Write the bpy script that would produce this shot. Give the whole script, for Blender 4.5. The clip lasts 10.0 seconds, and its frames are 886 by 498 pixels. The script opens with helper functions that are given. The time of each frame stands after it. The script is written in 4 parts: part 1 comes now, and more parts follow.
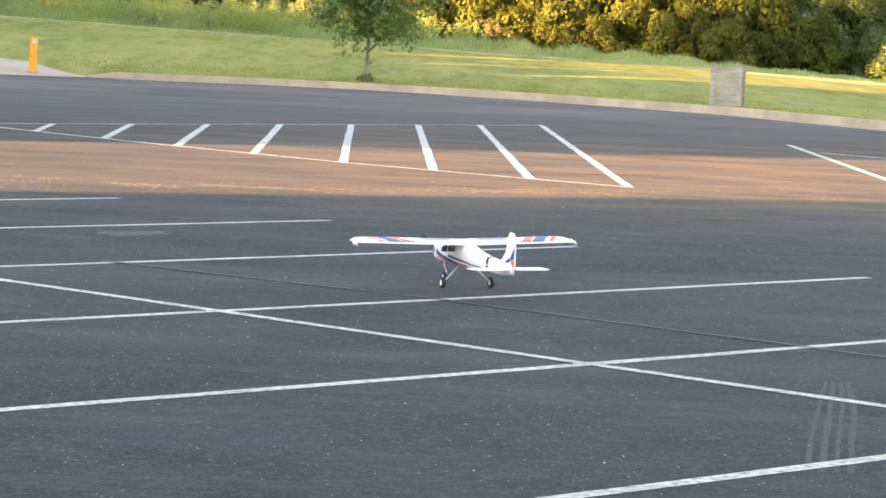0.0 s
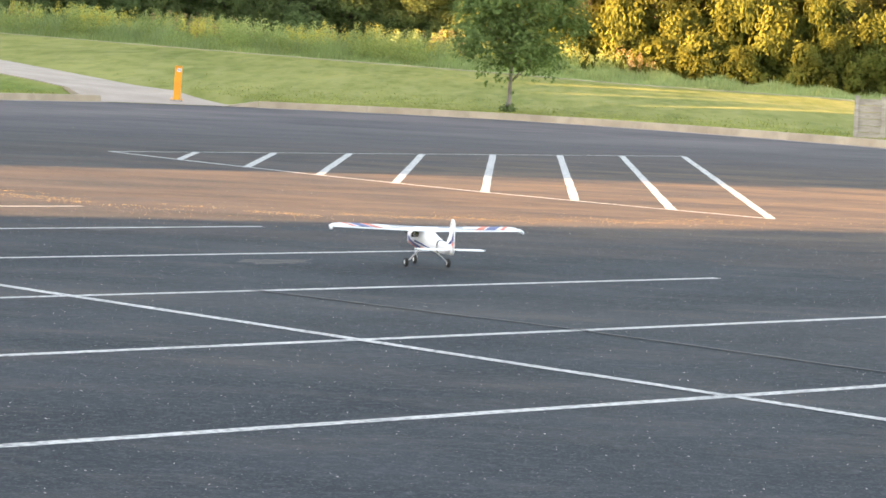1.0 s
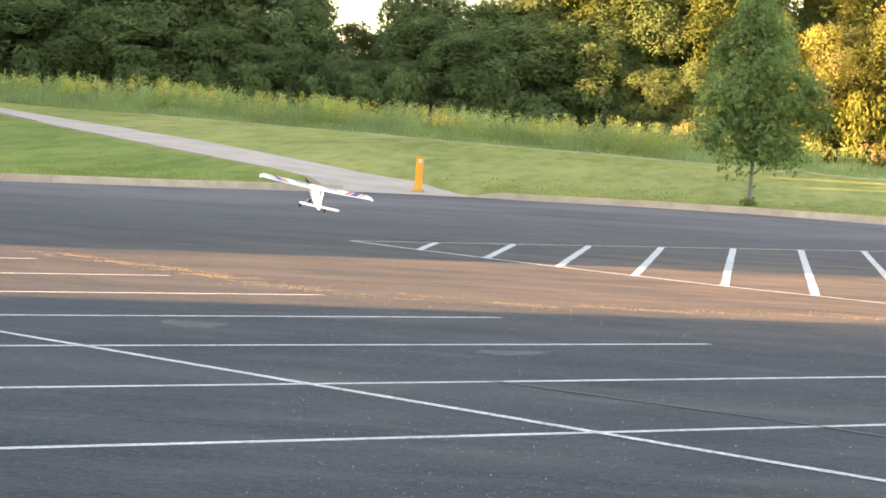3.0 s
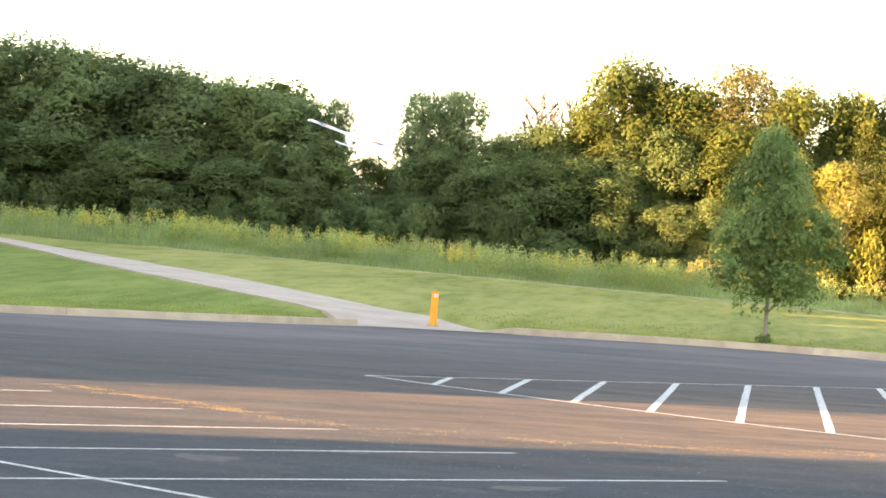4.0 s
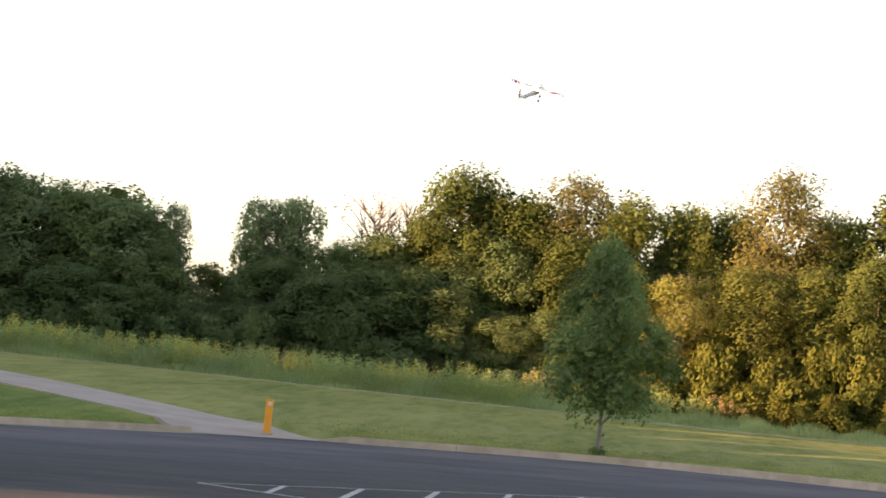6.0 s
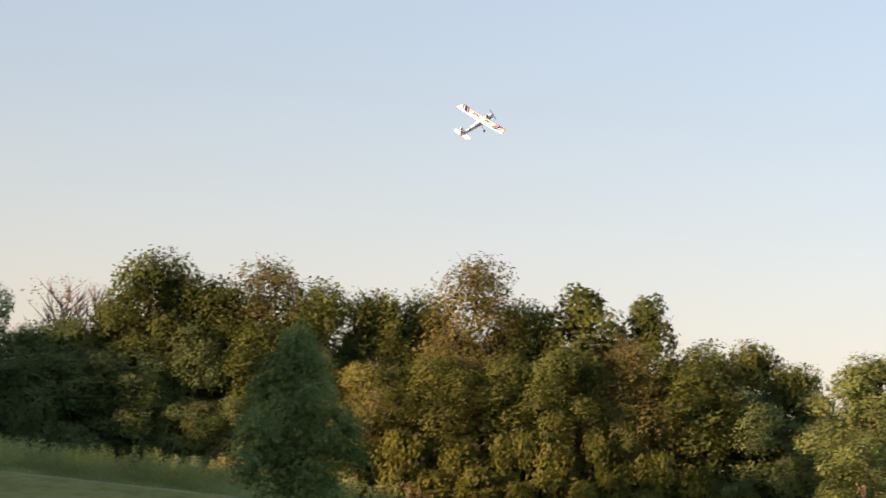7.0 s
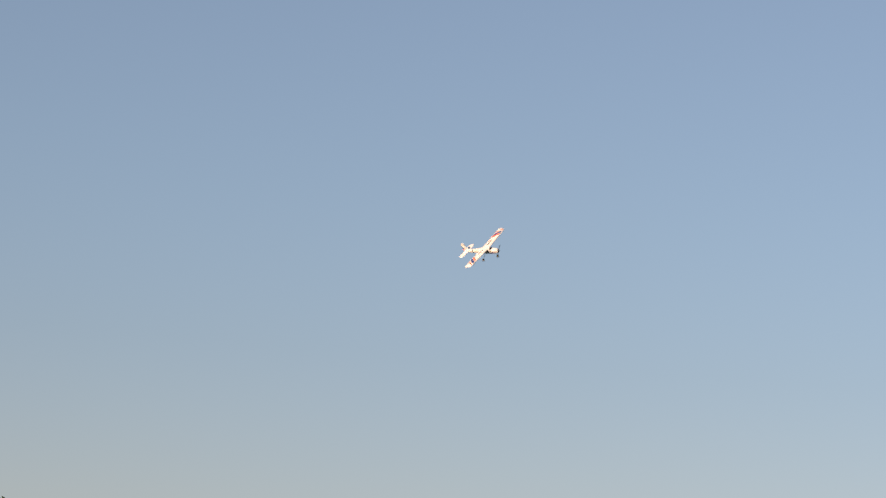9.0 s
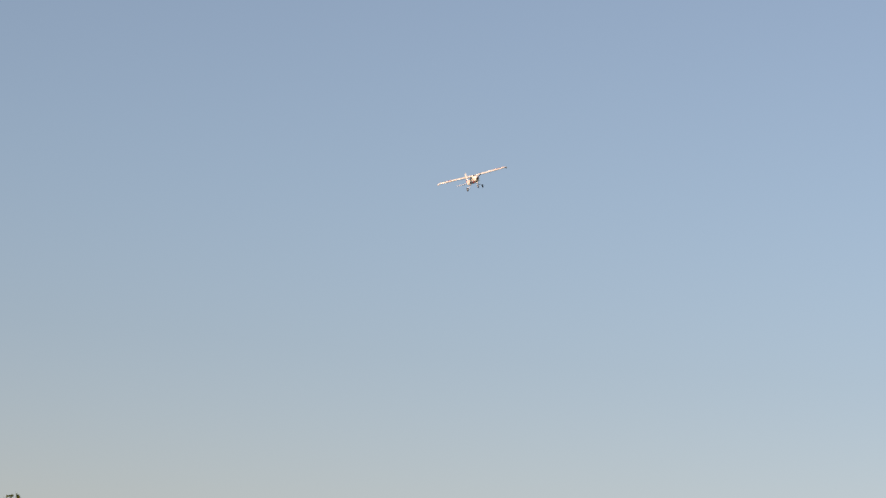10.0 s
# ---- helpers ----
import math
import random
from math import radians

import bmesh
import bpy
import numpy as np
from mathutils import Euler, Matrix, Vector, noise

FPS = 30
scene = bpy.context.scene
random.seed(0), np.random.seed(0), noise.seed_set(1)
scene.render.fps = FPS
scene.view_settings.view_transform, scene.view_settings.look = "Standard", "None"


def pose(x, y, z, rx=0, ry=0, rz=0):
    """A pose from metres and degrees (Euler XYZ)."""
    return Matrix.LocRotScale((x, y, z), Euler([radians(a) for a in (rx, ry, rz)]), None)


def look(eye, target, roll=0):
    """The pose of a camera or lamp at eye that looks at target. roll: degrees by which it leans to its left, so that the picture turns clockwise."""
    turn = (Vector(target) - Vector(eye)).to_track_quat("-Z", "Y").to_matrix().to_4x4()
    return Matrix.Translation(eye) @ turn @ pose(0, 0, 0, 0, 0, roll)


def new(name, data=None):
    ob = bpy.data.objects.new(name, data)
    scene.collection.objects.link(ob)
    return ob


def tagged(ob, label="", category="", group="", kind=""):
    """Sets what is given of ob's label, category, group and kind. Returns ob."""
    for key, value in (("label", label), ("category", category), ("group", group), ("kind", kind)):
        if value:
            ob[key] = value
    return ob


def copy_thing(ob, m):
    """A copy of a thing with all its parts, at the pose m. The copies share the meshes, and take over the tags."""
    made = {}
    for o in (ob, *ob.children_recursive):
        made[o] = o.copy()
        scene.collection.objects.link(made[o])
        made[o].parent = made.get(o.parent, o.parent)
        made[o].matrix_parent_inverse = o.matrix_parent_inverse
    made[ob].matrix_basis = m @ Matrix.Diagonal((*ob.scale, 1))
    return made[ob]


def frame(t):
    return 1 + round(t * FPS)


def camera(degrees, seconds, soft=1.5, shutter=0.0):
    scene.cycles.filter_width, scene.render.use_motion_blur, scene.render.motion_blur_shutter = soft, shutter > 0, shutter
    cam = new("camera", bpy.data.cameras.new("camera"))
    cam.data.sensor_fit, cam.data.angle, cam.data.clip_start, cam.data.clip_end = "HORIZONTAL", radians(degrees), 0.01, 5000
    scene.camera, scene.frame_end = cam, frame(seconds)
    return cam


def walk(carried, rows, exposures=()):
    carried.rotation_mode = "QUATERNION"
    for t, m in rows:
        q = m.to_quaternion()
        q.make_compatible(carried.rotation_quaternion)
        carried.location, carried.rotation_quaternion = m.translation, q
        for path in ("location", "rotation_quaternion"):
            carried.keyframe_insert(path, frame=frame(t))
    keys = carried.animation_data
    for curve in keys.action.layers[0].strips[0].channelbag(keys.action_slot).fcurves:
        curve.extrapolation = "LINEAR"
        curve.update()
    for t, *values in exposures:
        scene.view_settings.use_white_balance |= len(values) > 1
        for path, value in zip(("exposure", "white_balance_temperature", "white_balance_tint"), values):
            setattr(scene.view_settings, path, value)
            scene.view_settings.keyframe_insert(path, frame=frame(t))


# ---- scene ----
# ---- camera: a standing tripod-like hold that pans and tilts after the model plane ----
EYE = Vector((0.0, 0.0, 1.574))
cam = camera(17.154, 10.0, soft=1.6, shutter=0.15)
AIM = [(0, 0.025, -4.173, 2.318), (0.5, 1.616, -3.985, 2.419), (1, 2.804, -3.703, 2.533), (1.5, 3.154, -3.26, 2.589),
       (2, 4.523, -3.063, 2.73), (2.5, 6.251, -2.833, 2.826), (2.7, 6.978, -2.658, 2.883), (3.8, 7.969, -0.003, 3.256),
       (4, 7.987, 0.471, 3.352), (4.5, 8.0, 1.223, 3.47), (5, 7.922, 1.787, 3.672), (5.2, 7.425, 2.119, 3.887),
       (6.3, 3.326, 3.396, 4.145), (6.5, 1.935, 4.015, 4.199), (7, -0.991, 4.913, 4.3), (7.5, -4.509, 6.143, 4.539),
       (8, -6.327, 8.351, 4.634), (8.5, -9.818, 9.332, 4.464), (8.8, -11.709, 9.713, 4.464), (9, -11.783, 9.972, 4.465),
       (9.5, -11.729, 9.967, 4.465), (9.8, -11.501, 9.727, 4.465), (10, -11.519, 9.894, 4.465)]


def aim(yaw, pitch, roll):
    a, p = radians(yaw), radians(pitch)
    way = Vector((-math.sin(a) * math.cos(p), math.cos(a) * math.cos(p), math.sin(p)))
    return look(EYE, EYE + way, roll)


walk(cam, [(t, aim(a, p, r)) for t, a, p, r in AIM],
     exposures=[(0.0, 3.51, 7400, 16), (2.7, 3.51, 7400, 16), (3.8, 3.58, 7300, 16), (5.2, 3.35, 7100, 17), (6.3, 1.84, 6500, 22), (6.5, 1.62, 6300, 23), (7.0, 1.32, 6200, 23),
                (7.5, 1.16, 6150, 23), (8.0, 0.66, 5850, 19), (9.0, 0.5, 5680, 18), (10.0, 0.62, 5820, 19)])

# ---- sky and low evening sun ----
SUN_TO = Vector((0.89, 0.454, -0.123)).normalized()
world = bpy.data.worlds.new("world")
scene.world = world
world.use_nodes = True
wn = world.node_tree.nodes
wl = world.node_tree.links
sky = wn.new("ShaderNodeTexSky")
sky.sky_type = "NISHITA"
sky.sun_disc = False
sky.sun_elevation = radians(7.0)
sky.sun_rotation = math.atan2(-SUN_TO.x, -SUN_TO.y)
sky.air_density, sky.dust_density, sky.ozone_density = 1.0, 0.5, 1.6
haze = wn.new("ShaderNodeHueSaturation")
haze.inputs["Saturation"].default_value = 0.66
wl.new(sky.outputs[0], haze.inputs["Color"])
# evening haze warms the sky towards the horizon all round
way = wn.new("ShaderNodeTexCoord")
way_xyz = wn.new("ShaderNodeSeparateXYZ")
wl.new(way.outputs["Generated"], way_xyz.inputs[0])
rise = wn.new("ShaderNodeMapRange")
rise.interpolation_type = "SMOOTHSTEP"
rise.inputs[1].default_value, rise.inputs[2].default_value = 0.05, 0.21
rise.inputs[3].default_value, rise.inputs[4].default_value = 1.0, 0.0
wl.new(way_xyz.outputs[2], rise.inputs[0])
dusk = wn.new("ShaderNodeMix")
dusk.data_type, dusk.blend_type = "RGBA", "MULTIPLY"
dusk.inputs[7].default_value = (1.0, 0.925, 0.93, 1)
wl.new(rise.outputs[0], dusk.inputs[0])
wl.new(haze.outputs[0], dusk.inputs[6])
wl.new(dusk.outputs[2], wn["Background"].inputs[0])
wn["Background"].inputs[1].default_value = 0.1
sun_data = bpy.data.lights.new("sun", "SUN")
sun_data.energy, sun_data.angle, sun_data.color = 5.0, radians(0.6), (1.0, 0.61, 0.3)
sun = new("sun", sun_data)
sun.matrix_world = look((-60, -30, 30), Vector((-60, -30, 30)) + SUN_TO)


# ---- materials ----
def mat(name, c1, c2, scale=3.0, rough=0.85, bump=0.0, bump_scale=40.0, fine=None, fine_scale=60.0, fine_amt=0.4,
        metal=0.0, island=0.0, stretch=(1, 1, 1), spec=0.5, obj_random=0.0, contrast=(0.35, 0.65)):
    m = bpy.data.materials.new(name)
    m.use_nodes = True
    n, l = m.node_tree.nodes, m.node_tree.links
    b = n["Principled BSDF"]
    b.inputs["Roughness"].default_value, b.inputs["Metallic"].default_value = rough, metal
    b.inputs["Specular IOR Level"].default_value = spec
    co = n.new("ShaderNodeTexCoord")
    mp = n.new("ShaderNodeMapping")
    mp.inputs["Scale"].default_value = stretch
    l.new(co.outputs["Object"], mp.inputs[0])
    no = n.new("ShaderNodeTexNoise")
    no.inputs["Scale"].default_value, no.inputs["Detail"].default_value = scale, 6
    l.new(mp.outputs[0], no.inputs[0])
    r = n.new("ShaderNodeValToRGB")
    r.color_ramp.elements[0].position, r.color_ramp.elements[1].position = contrast
    r.color_ramp.elements[0].color, r.color_ramp.elements[1].color = (*c1, 1), (*c2, 1)
    l.new(no.outputs[0], r.inputs[0])
    out = r.outputs[0]
    if fine:
        n2 = n.new("ShaderNodeTexNoise")
        n2.inputs["Scale"].default_value, n2.inputs["Detail"].default_value = fine_scale, 3
        l.new(mp.outputs[0], n2.inputs[0])
        r2 = n.new("ShaderNodeValToRGB")
        r2.color_ramp.elements[0].position, r2.color_ramp.elements[1].position = 0.45, 0.72
        r2.color_ramp.elements[1].color = (fine_amt, fine_amt, fine_amt, 1)
        l.new(n2.outputs[0], r2.inputs[0])
        mx = n.new("ShaderNodeMix")
        mx.data_type = "RGBA"
        l.new(r2.outputs[0], mx.inputs[0])
        l.new(out, mx.inputs[6])
        mx.inputs[7].default_value = (*fine, 1)
        out = mx.outputs[2]
    if island or obj_random:
        g = n.new("ShaderNodeNewGeometry") if island else n.new("ShaderNodeObjectInfo")
        hs = n.new("ShaderNodeHueSaturation")
        amt = island or obj_random
        mr = n.new("ShaderNodeMapRange")
        mr.inputs[3].default_value, mr.inputs[4].default_value = 1 - amt, 1 + amt
        l.new(g.outputs["Random Per Island"] if island else g.outputs["Random"], mr.inputs[0])
        l.new(mr.outputs[0], hs.inputs["Value"])
        l.new(out, hs.inputs["Color"])
        out = hs.outputs[0]
    l.new(out, b.inputs["Base Color"])
    if bump:
        n3 = n.new("ShaderNodeTexNoise")
        n3.inputs["Scale"].default_value, n3.inputs["Detail"].default_value = bump_scale, 4
        l.new(mp.outputs[0], n3.inputs[0])
        bp = n.new("ShaderNodeBump")
        bp.inputs["Strength"].default_value, bp.inputs["Distance"].default_value = bump, 0.02
        l.new(n3.outputs[0], bp.inputs["Height"])
        l.new(bp.outputs[0], b.inputs["Normal"])
    return m


def leaf_mat(name, c1, c2, through_amt=0.5, spread=0.42, rough=0.75, hue=0.01):
    """Leaf: diffuse with light passing through, each leaf a little different."""
    m = bpy.data.materials.new(name)
    m.use_nodes = True
    n, l = m.node_tree.nodes, m.node_tree.links
    b = n["Principled BSDF"]
    b.inputs["Roughness"].default_value, b.inputs["Specular IOR Level"].default_value = rough, 0.1
    g = n.new("ShaderNodeNewGeometry")
    r = n.new("ShaderNodeValToRGB")
    r.color_ramp.elements[0].color, r.color_ramp.elements[1].color = (*c1, 1), (*c2, 1)
    l.new(g.outputs["Random Per Island"], r.inputs[0])
    co = n.new("ShaderNodeTexCoord")
    no = n.new("ShaderNodeTexNoise")
    no.inputs["Scale"].default_value, no.inputs["Detail"].default_value = 0.6, 3
    l.new(co.outputs["Object"], no.inputs[0])
    mr = n.new("ShaderNodeMapRange")
    mr.inputs[1].default_value, mr.inputs[2].default_value = 0.3, 0.7
    mr.inputs[3].default_value, mr.inputs[4].default_value = 1 - spread, 1 + spread
    l.new(no.outputs[0], mr.inputs[0])
    hs = n.new("ShaderNodeHueSaturation")
    own = n.new("ShaderNodeObjectInfo")
    tone = n.new("ShaderNodeMapRange")
    tone.inputs[3].default_value, tone.inputs[4].default_value = 1 + 22 * hue, 1 - 22 * hue
    l.new(own.outputs["Random"], tone.inputs[0])
    both = n.new("ShaderNodeMath")
    both.operation = "MULTIPLY"
    l.new(mr.outputs[0], both.inputs[0])
    l.new(tone.outputs[0], both.inputs[1])
    l.new(both.outputs[0], hs.inputs["Value"])
    hr = n.new("ShaderNodeMapRange")
    hr.inputs[3].default_value, hr.inputs[4].default_value = 0.5 - hue, 0.5 + hue
    l.new(own.outputs["Random"], hr.inputs[0])
    l.new(hr.outputs[0], hs.inputs["Hue"])
    l.new(r.outputs[0], hs.inputs["Color"])
    l.new(hs.outputs[0], b.inputs["Base Color"])
    t = n.new("ShaderNodeBsdfTranslucent")
    l.new(hs.outputs[0], t.inputs[0])
    mx = n.new("ShaderNodeMixShader")
    mx.inputs[0].default_value = through_amt
    l.new(b.outputs[0], mx.inputs[1])
    l.new(t.outputs[0], mx.inputs[2])
    l.new(mx.outputs[0], n["Material Output"].inputs[0])
    return m


def asphalt_mat():
    """Aged parking-lot asphalt: dark binder, pale aggregate, dusty drifts, a painted warm sunlit band and a paler far
    part.
    """
    m = bpy.data.materials.new("asphalt")
    m.use_nodes = True
    n, l = m.node_tree.nodes, m.node_tree.links
    b = n["Principled BSDF"]
    b.inputs["Roughness"].default_value, b.inputs["Specular IOR Level"].default_value = 0.92, 0.15
    co = n.new("ShaderNodeTexCoord")

    def tex(scale, detail, stretch=(1, 1, 1), turn=0.0, rough=0.55):
        mp = n.new("ShaderNodeMapping")
        mp.inputs["Scale"].default_value = stretch
        mp.inputs["Rotation"].default_value = (0, 0, turn)
        l.new(co.outputs["Object"], mp.inputs[0])
        t = n.new("ShaderNodeTexNoise")
        t.inputs["Scale"].default_value, t.inputs["Detail"].default_value, t.inputs["Roughness"].default_value = scale, detail, rough
        l.new(mp.outputs[0], t.inputs[0])
        return t.outputs[0]

    def ramp(src, lo, hi, a=0.0, c=1.0):
        mr = n.new("ShaderNodeMapRange")
        mr.inputs[1].default_value, mr.inputs[2].default_value = lo, hi
        mr.inputs[3].default_value, mr.inputs[4].default_value = a, c
        l.new(src, mr.inputs[0])
        return mr.outputs[0]

    def mix(fac, a, c):
        mx = n.new("ShaderNodeMix")
        mx.data_type = "RGBA"
        l.new(fac, mx.inputs[0])
        if isinstance(a, tuple):
            mx.inputs[6].default_value = (*a, 1)
        else:
            l.new(a, mx.inputs[6])
        mx.inputs[7].default_value = (*c, 1)
        return mx.outputs[2]

    base = mix(ramp(tex(0.6, 7, rough=0.65), 0.38, 0.62), (0.017, 0.0245, 0.033), (0.034, 0.043, 0.0535))
    base = mix(ramp(tex(5.0, 7, rough=0.75), 0.42, 0.62, 0, 0.35), base, (0.024, 0.027, 0.031))
    base = mix(ramp(tex(14, 4, rough=0.7), 0.5, 0.68, 0, 0.35), base, (0.12, 0.125, 0.13))
    base = mix(ramp(tex(62, 2), 0.56, 0.7, 0, 0.4), base, (0.2, 0.195, 0.185))
    base = mix(ramp(tex(0.8, 9, (0.6, 1.3, 1), 0.7, 0.72), 0.5, 0.68, 0, 0.6), base, (0.098, 0.09, 0.082))
    base = mix(ramp(tex(0.22, 6, (0.25, 1.4, 1), -0.2, 0.6), 0.48, 0.72, 0, 0.35), base, (0.115, 0.11, 0.106))
    # reddish warmth of the sunlit middle band painted into the colour, weaker at left
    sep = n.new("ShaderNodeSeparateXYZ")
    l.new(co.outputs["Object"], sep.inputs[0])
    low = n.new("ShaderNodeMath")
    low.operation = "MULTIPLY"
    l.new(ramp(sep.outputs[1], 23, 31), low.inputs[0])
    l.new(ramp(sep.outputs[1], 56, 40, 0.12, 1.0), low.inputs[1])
    band_fade = n.new("ShaderNodeMath")
    band_fade.operation = "MULTIPLY"
    l.new(low.outputs[0], band_fade.inputs[0])
    l.new(ramp(sep.outputs[0], -9, 1, 0.28, 1.0), band_fade.inputs[1])
    sun_band = n.new("ShaderNodeMath")
    sun_band.operation = "MULTIPLY"
    l.new(band_fade.outputs[0], sun_band.inputs[0])
    l.new(ramp(tex(0.7, 9, (0.6, 1.1, 1), -0.35, 0.72), 0.4, 0.62, 0.2, 1.0), sun_band.inputs[1])
    base = mix(sun_band.outputs[0], base, (0.16, 0.113, 0.08))
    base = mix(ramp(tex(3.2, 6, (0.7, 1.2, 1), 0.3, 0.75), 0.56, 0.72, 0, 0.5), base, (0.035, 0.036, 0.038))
    # the asphalt turns paler in uneven patches towards the far edge of the lot
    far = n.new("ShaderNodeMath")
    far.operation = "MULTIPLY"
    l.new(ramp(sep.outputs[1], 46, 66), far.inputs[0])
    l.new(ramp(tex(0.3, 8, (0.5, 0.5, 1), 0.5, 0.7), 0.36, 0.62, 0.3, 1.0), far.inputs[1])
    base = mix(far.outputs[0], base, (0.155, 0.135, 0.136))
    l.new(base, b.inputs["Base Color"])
    bp = n.new("ShaderNodeBump")
    bp.inputs["Strength"].default_value, bp.inputs["Distance"].default_value = 0.22, 0.006
    l.new(tex(60, 3), bp.inputs["Height"])
    l.new(bp.outputs[0], b.inputs["Normal"])
    return m


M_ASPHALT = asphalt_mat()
M_PAINT = mat("road_paint", (0.46, 0.455, 0.44), (0.65, 0.64, 0.61), 2.5, 0.8, 0.25, 60, (0.1, 0.1, 0.1), 26, 0.95)
M_PAINT_WORN = mat("worn_road_paint", (0.5, 0.5, 0.5), (0.74, 0.73, 0.71), 1.5, 0.85, 0.25, 60, (0.12, 0.12, 0.125), 60, 0.9)
M_SCUFF = mat("dry_rubber_scuff", (0.035, 0.038, 0.043), (0.048, 0.049, 0.052), 5, 0.9, 0.5, 90, (0.045, 0.047, 0.052), 40, 0.9)
M_TAR = mat("crack_sealant", (0.018, 0.018, 0.02), (0.03, 0.03, 0.032), 8, 0.6, 0.3, 30)
M_GRASS = mat("mown_grass", (0.19, 0.212, 0.052), (0.315, 0.305, 0.09), 0.5, 0.95, 0.6, 14, (0.33, 0.315, 0.12), 2.2, 0.6,
              stretch=(0.8, 0.1, 1), spec=0.1, contrast=(0.3, 0.68))


def lush_below_path(m):
    """Tints the lawn a deeper green on the kerb's side of the footpath, and frets it with dark tufts."""
    n, l = m.node_tree.nodes, m.node_tree.links
    b = n["Principled BSDF"]
    dry = b.inputs["Base Color"].links[0].from_socket
    co = n.new("ShaderNodeTexCoord")
    side = n.new("ShaderNodeVectorMath")
    side.operation = "DOT_PRODUCT"
    side.inputs[1].default_value = (-1.0, -0.62, 0)
    l.new(co.outputs["Object"], side.inputs[0])
    k = n.new("ShaderNodeMapRange")
    k.inputs[1].default_value, k.inputs[2].default_value, k.inputs[4].default_value = -36.5, -33.5, 0.8
    l.new(side.outputs["Value"], k.inputs[0])
    mx = n.new("ShaderNodeMix")
    mx.data_type, mx.blend_type = "RGBA", "MULTIPLY"
    mx.inputs[7].default_value = (0.58, 0.78, 0.5, 1)
    l.new(k.outputs[0], mx.inputs[0])
    l.new(dry, mx.inputs[6])
    mp = n.new("ShaderNodeMapping")
    mp.inputs["Scale"].default_value = (1.0, 0.16, 1)
    l.new(co.outputs["Object"], mp.inputs[0])
    no = n.new("ShaderNodeTexNoise")
    no.inputs["Scale"].default_value, no.inputs["Detail"].default_value, no.inputs["Roughness"].default_value = 1.7, 5, 0.7
    l.new(mp.outputs[0], no.inputs[0])
    kt = n.new("ShaderNodeMapRange")
    kt.inputs[1].default_value, kt.inputs[2].default_value, kt.inputs[4].default_value = 0.46, 0.62, 0.7
    l.new(no.outputs[0], kt.inputs[0])
    m2 = n.new("ShaderNodeMix")
    m2.data_type, m2.blend_type = "RGBA", "MULTIPLY"
    m2.inputs[7].default_value = (0.6, 0.7, 0.52, 1)
    l.new(kt.outputs[0], m2.inputs[0])
    l.new(mx.outputs[2], m2.inputs[6])
    l.new(m2.outputs[2], b.inputs["Base Color"])


lush_below_path(M_GRASS)
M_CONC = mat("concrete", (0.375, 0.3, 0.24), (0.465, 0.38, 0.31), 0.7, 0.9, 0.3, 30, (0.33, 0.29, 0.24), 3, 0.4)
M_KERB = mat("kerb_concrete", (0.37, 0.3, 0.22), (0.48, 0.4, 0.3), 0.9, 0.9, 0.3, 30, (0.24, 0.195, 0.145), 2.5, 0.4)
M_DRYEDGE = mat("dry_trodden_grass", (0.27, 0.25, 0.13), (0.38, 0.34, 0.2), 1.5, 0.95, 0.4, 20, (0.22, 0.23, 0.09), 3, 0.7)
M_BARK = mat("bark", (0.09, 0.07, 0.05), (0.17, 0.14, 0.11), 5, 0.95, 0.8, 18, stretch=(1, 1, 0.2))
M_PALEBARK = mat("pale_bark", (0.2, 0.17, 0.15), (0.32, 0.28, 0.25), 5, 0.95, 0.6, 18, stretch=(1, 1, 0.2))
M_LEAF = leaf_mat("green_leaves", (0.11, 0.14, 0.038), (0.148, 0.177, 0.048))
M_LEAF_DARK = leaf_mat("dark_green_leaves", (0.13, 0.18, 0.068), (0.17, 0.225, 0.088))
# the dark green lightened, for crowns that catch more sky light
M_LEAF_SKYLIT = leaf_mat("skylit_green_leaves", (0.18, 0.24, 0.105), (0.24, 0.3, 0.13))
M_LEAF_OLIVE = leaf_mat("olive_brown_leaves", (0.14, 0.14, 0.046), (0.185, 0.175, 0.058))
M_LEAF_GOLD = leaf_mat("yellow_green_leaves", (0.155, 0.175, 0.046), (0.205, 0.22, 0.06))
M_LEAF_LONE = leaf_mat("young_tree_leaves", (0.16, 0.23, 0.08), (0.26, 0.34, 0.12), spread=0.25)
M_LEAF_BUSH = leaf_mat("bush_leaves", (0.11, 0.13, 0.028), (0.16, 0.175, 0.04))
M_LEAF_LIGHT = leaf_mat("light_green_leaves", (0.17, 0.22, 0.075), (0.25, 0.3, 0.11))
M_TWIG = leaf_mat("dry_pinkish_leaves", (0.21, 0.17, 0.09), (0.33, 0.265, 0.15))
M_BLADE = leaf_mat("tall_grass", (0.3, 0.39, 0.15), (0.45, 0.52, 0.25), 0.45, 0.2, hue=0.0)
M_BLOOM = leaf_mat("goldenrod_bloom", (0.5, 0.46, 0.1), (0.7, 0.62, 0.17), 0.4, 0.2, hue=0.0)
M_TUFT = leaf_mat("lawn_grass", (0.24, 0.275, 0.07), (0.36, 0.37, 0.11), 0.45, 0.3, hue=0.0)
M_WEED = leaf_mat("meadow_weed_leaves", (0.3, 0.38, 0.13), (0.46, 0.51, 0.2), 0.45, 0.2, hue=0.0)
M_RUST = leaf_mat("rusty_seedheads", (0.4, 0.27, 0.14), (0.52, 0.37, 0.2), 0.3, 0.2)
M_LITTER = leaf_mat("dry_leaf_litter", (0.3, 0.22, 0.11), (0.55, 0.42, 0.22), 0.1, 0.1)
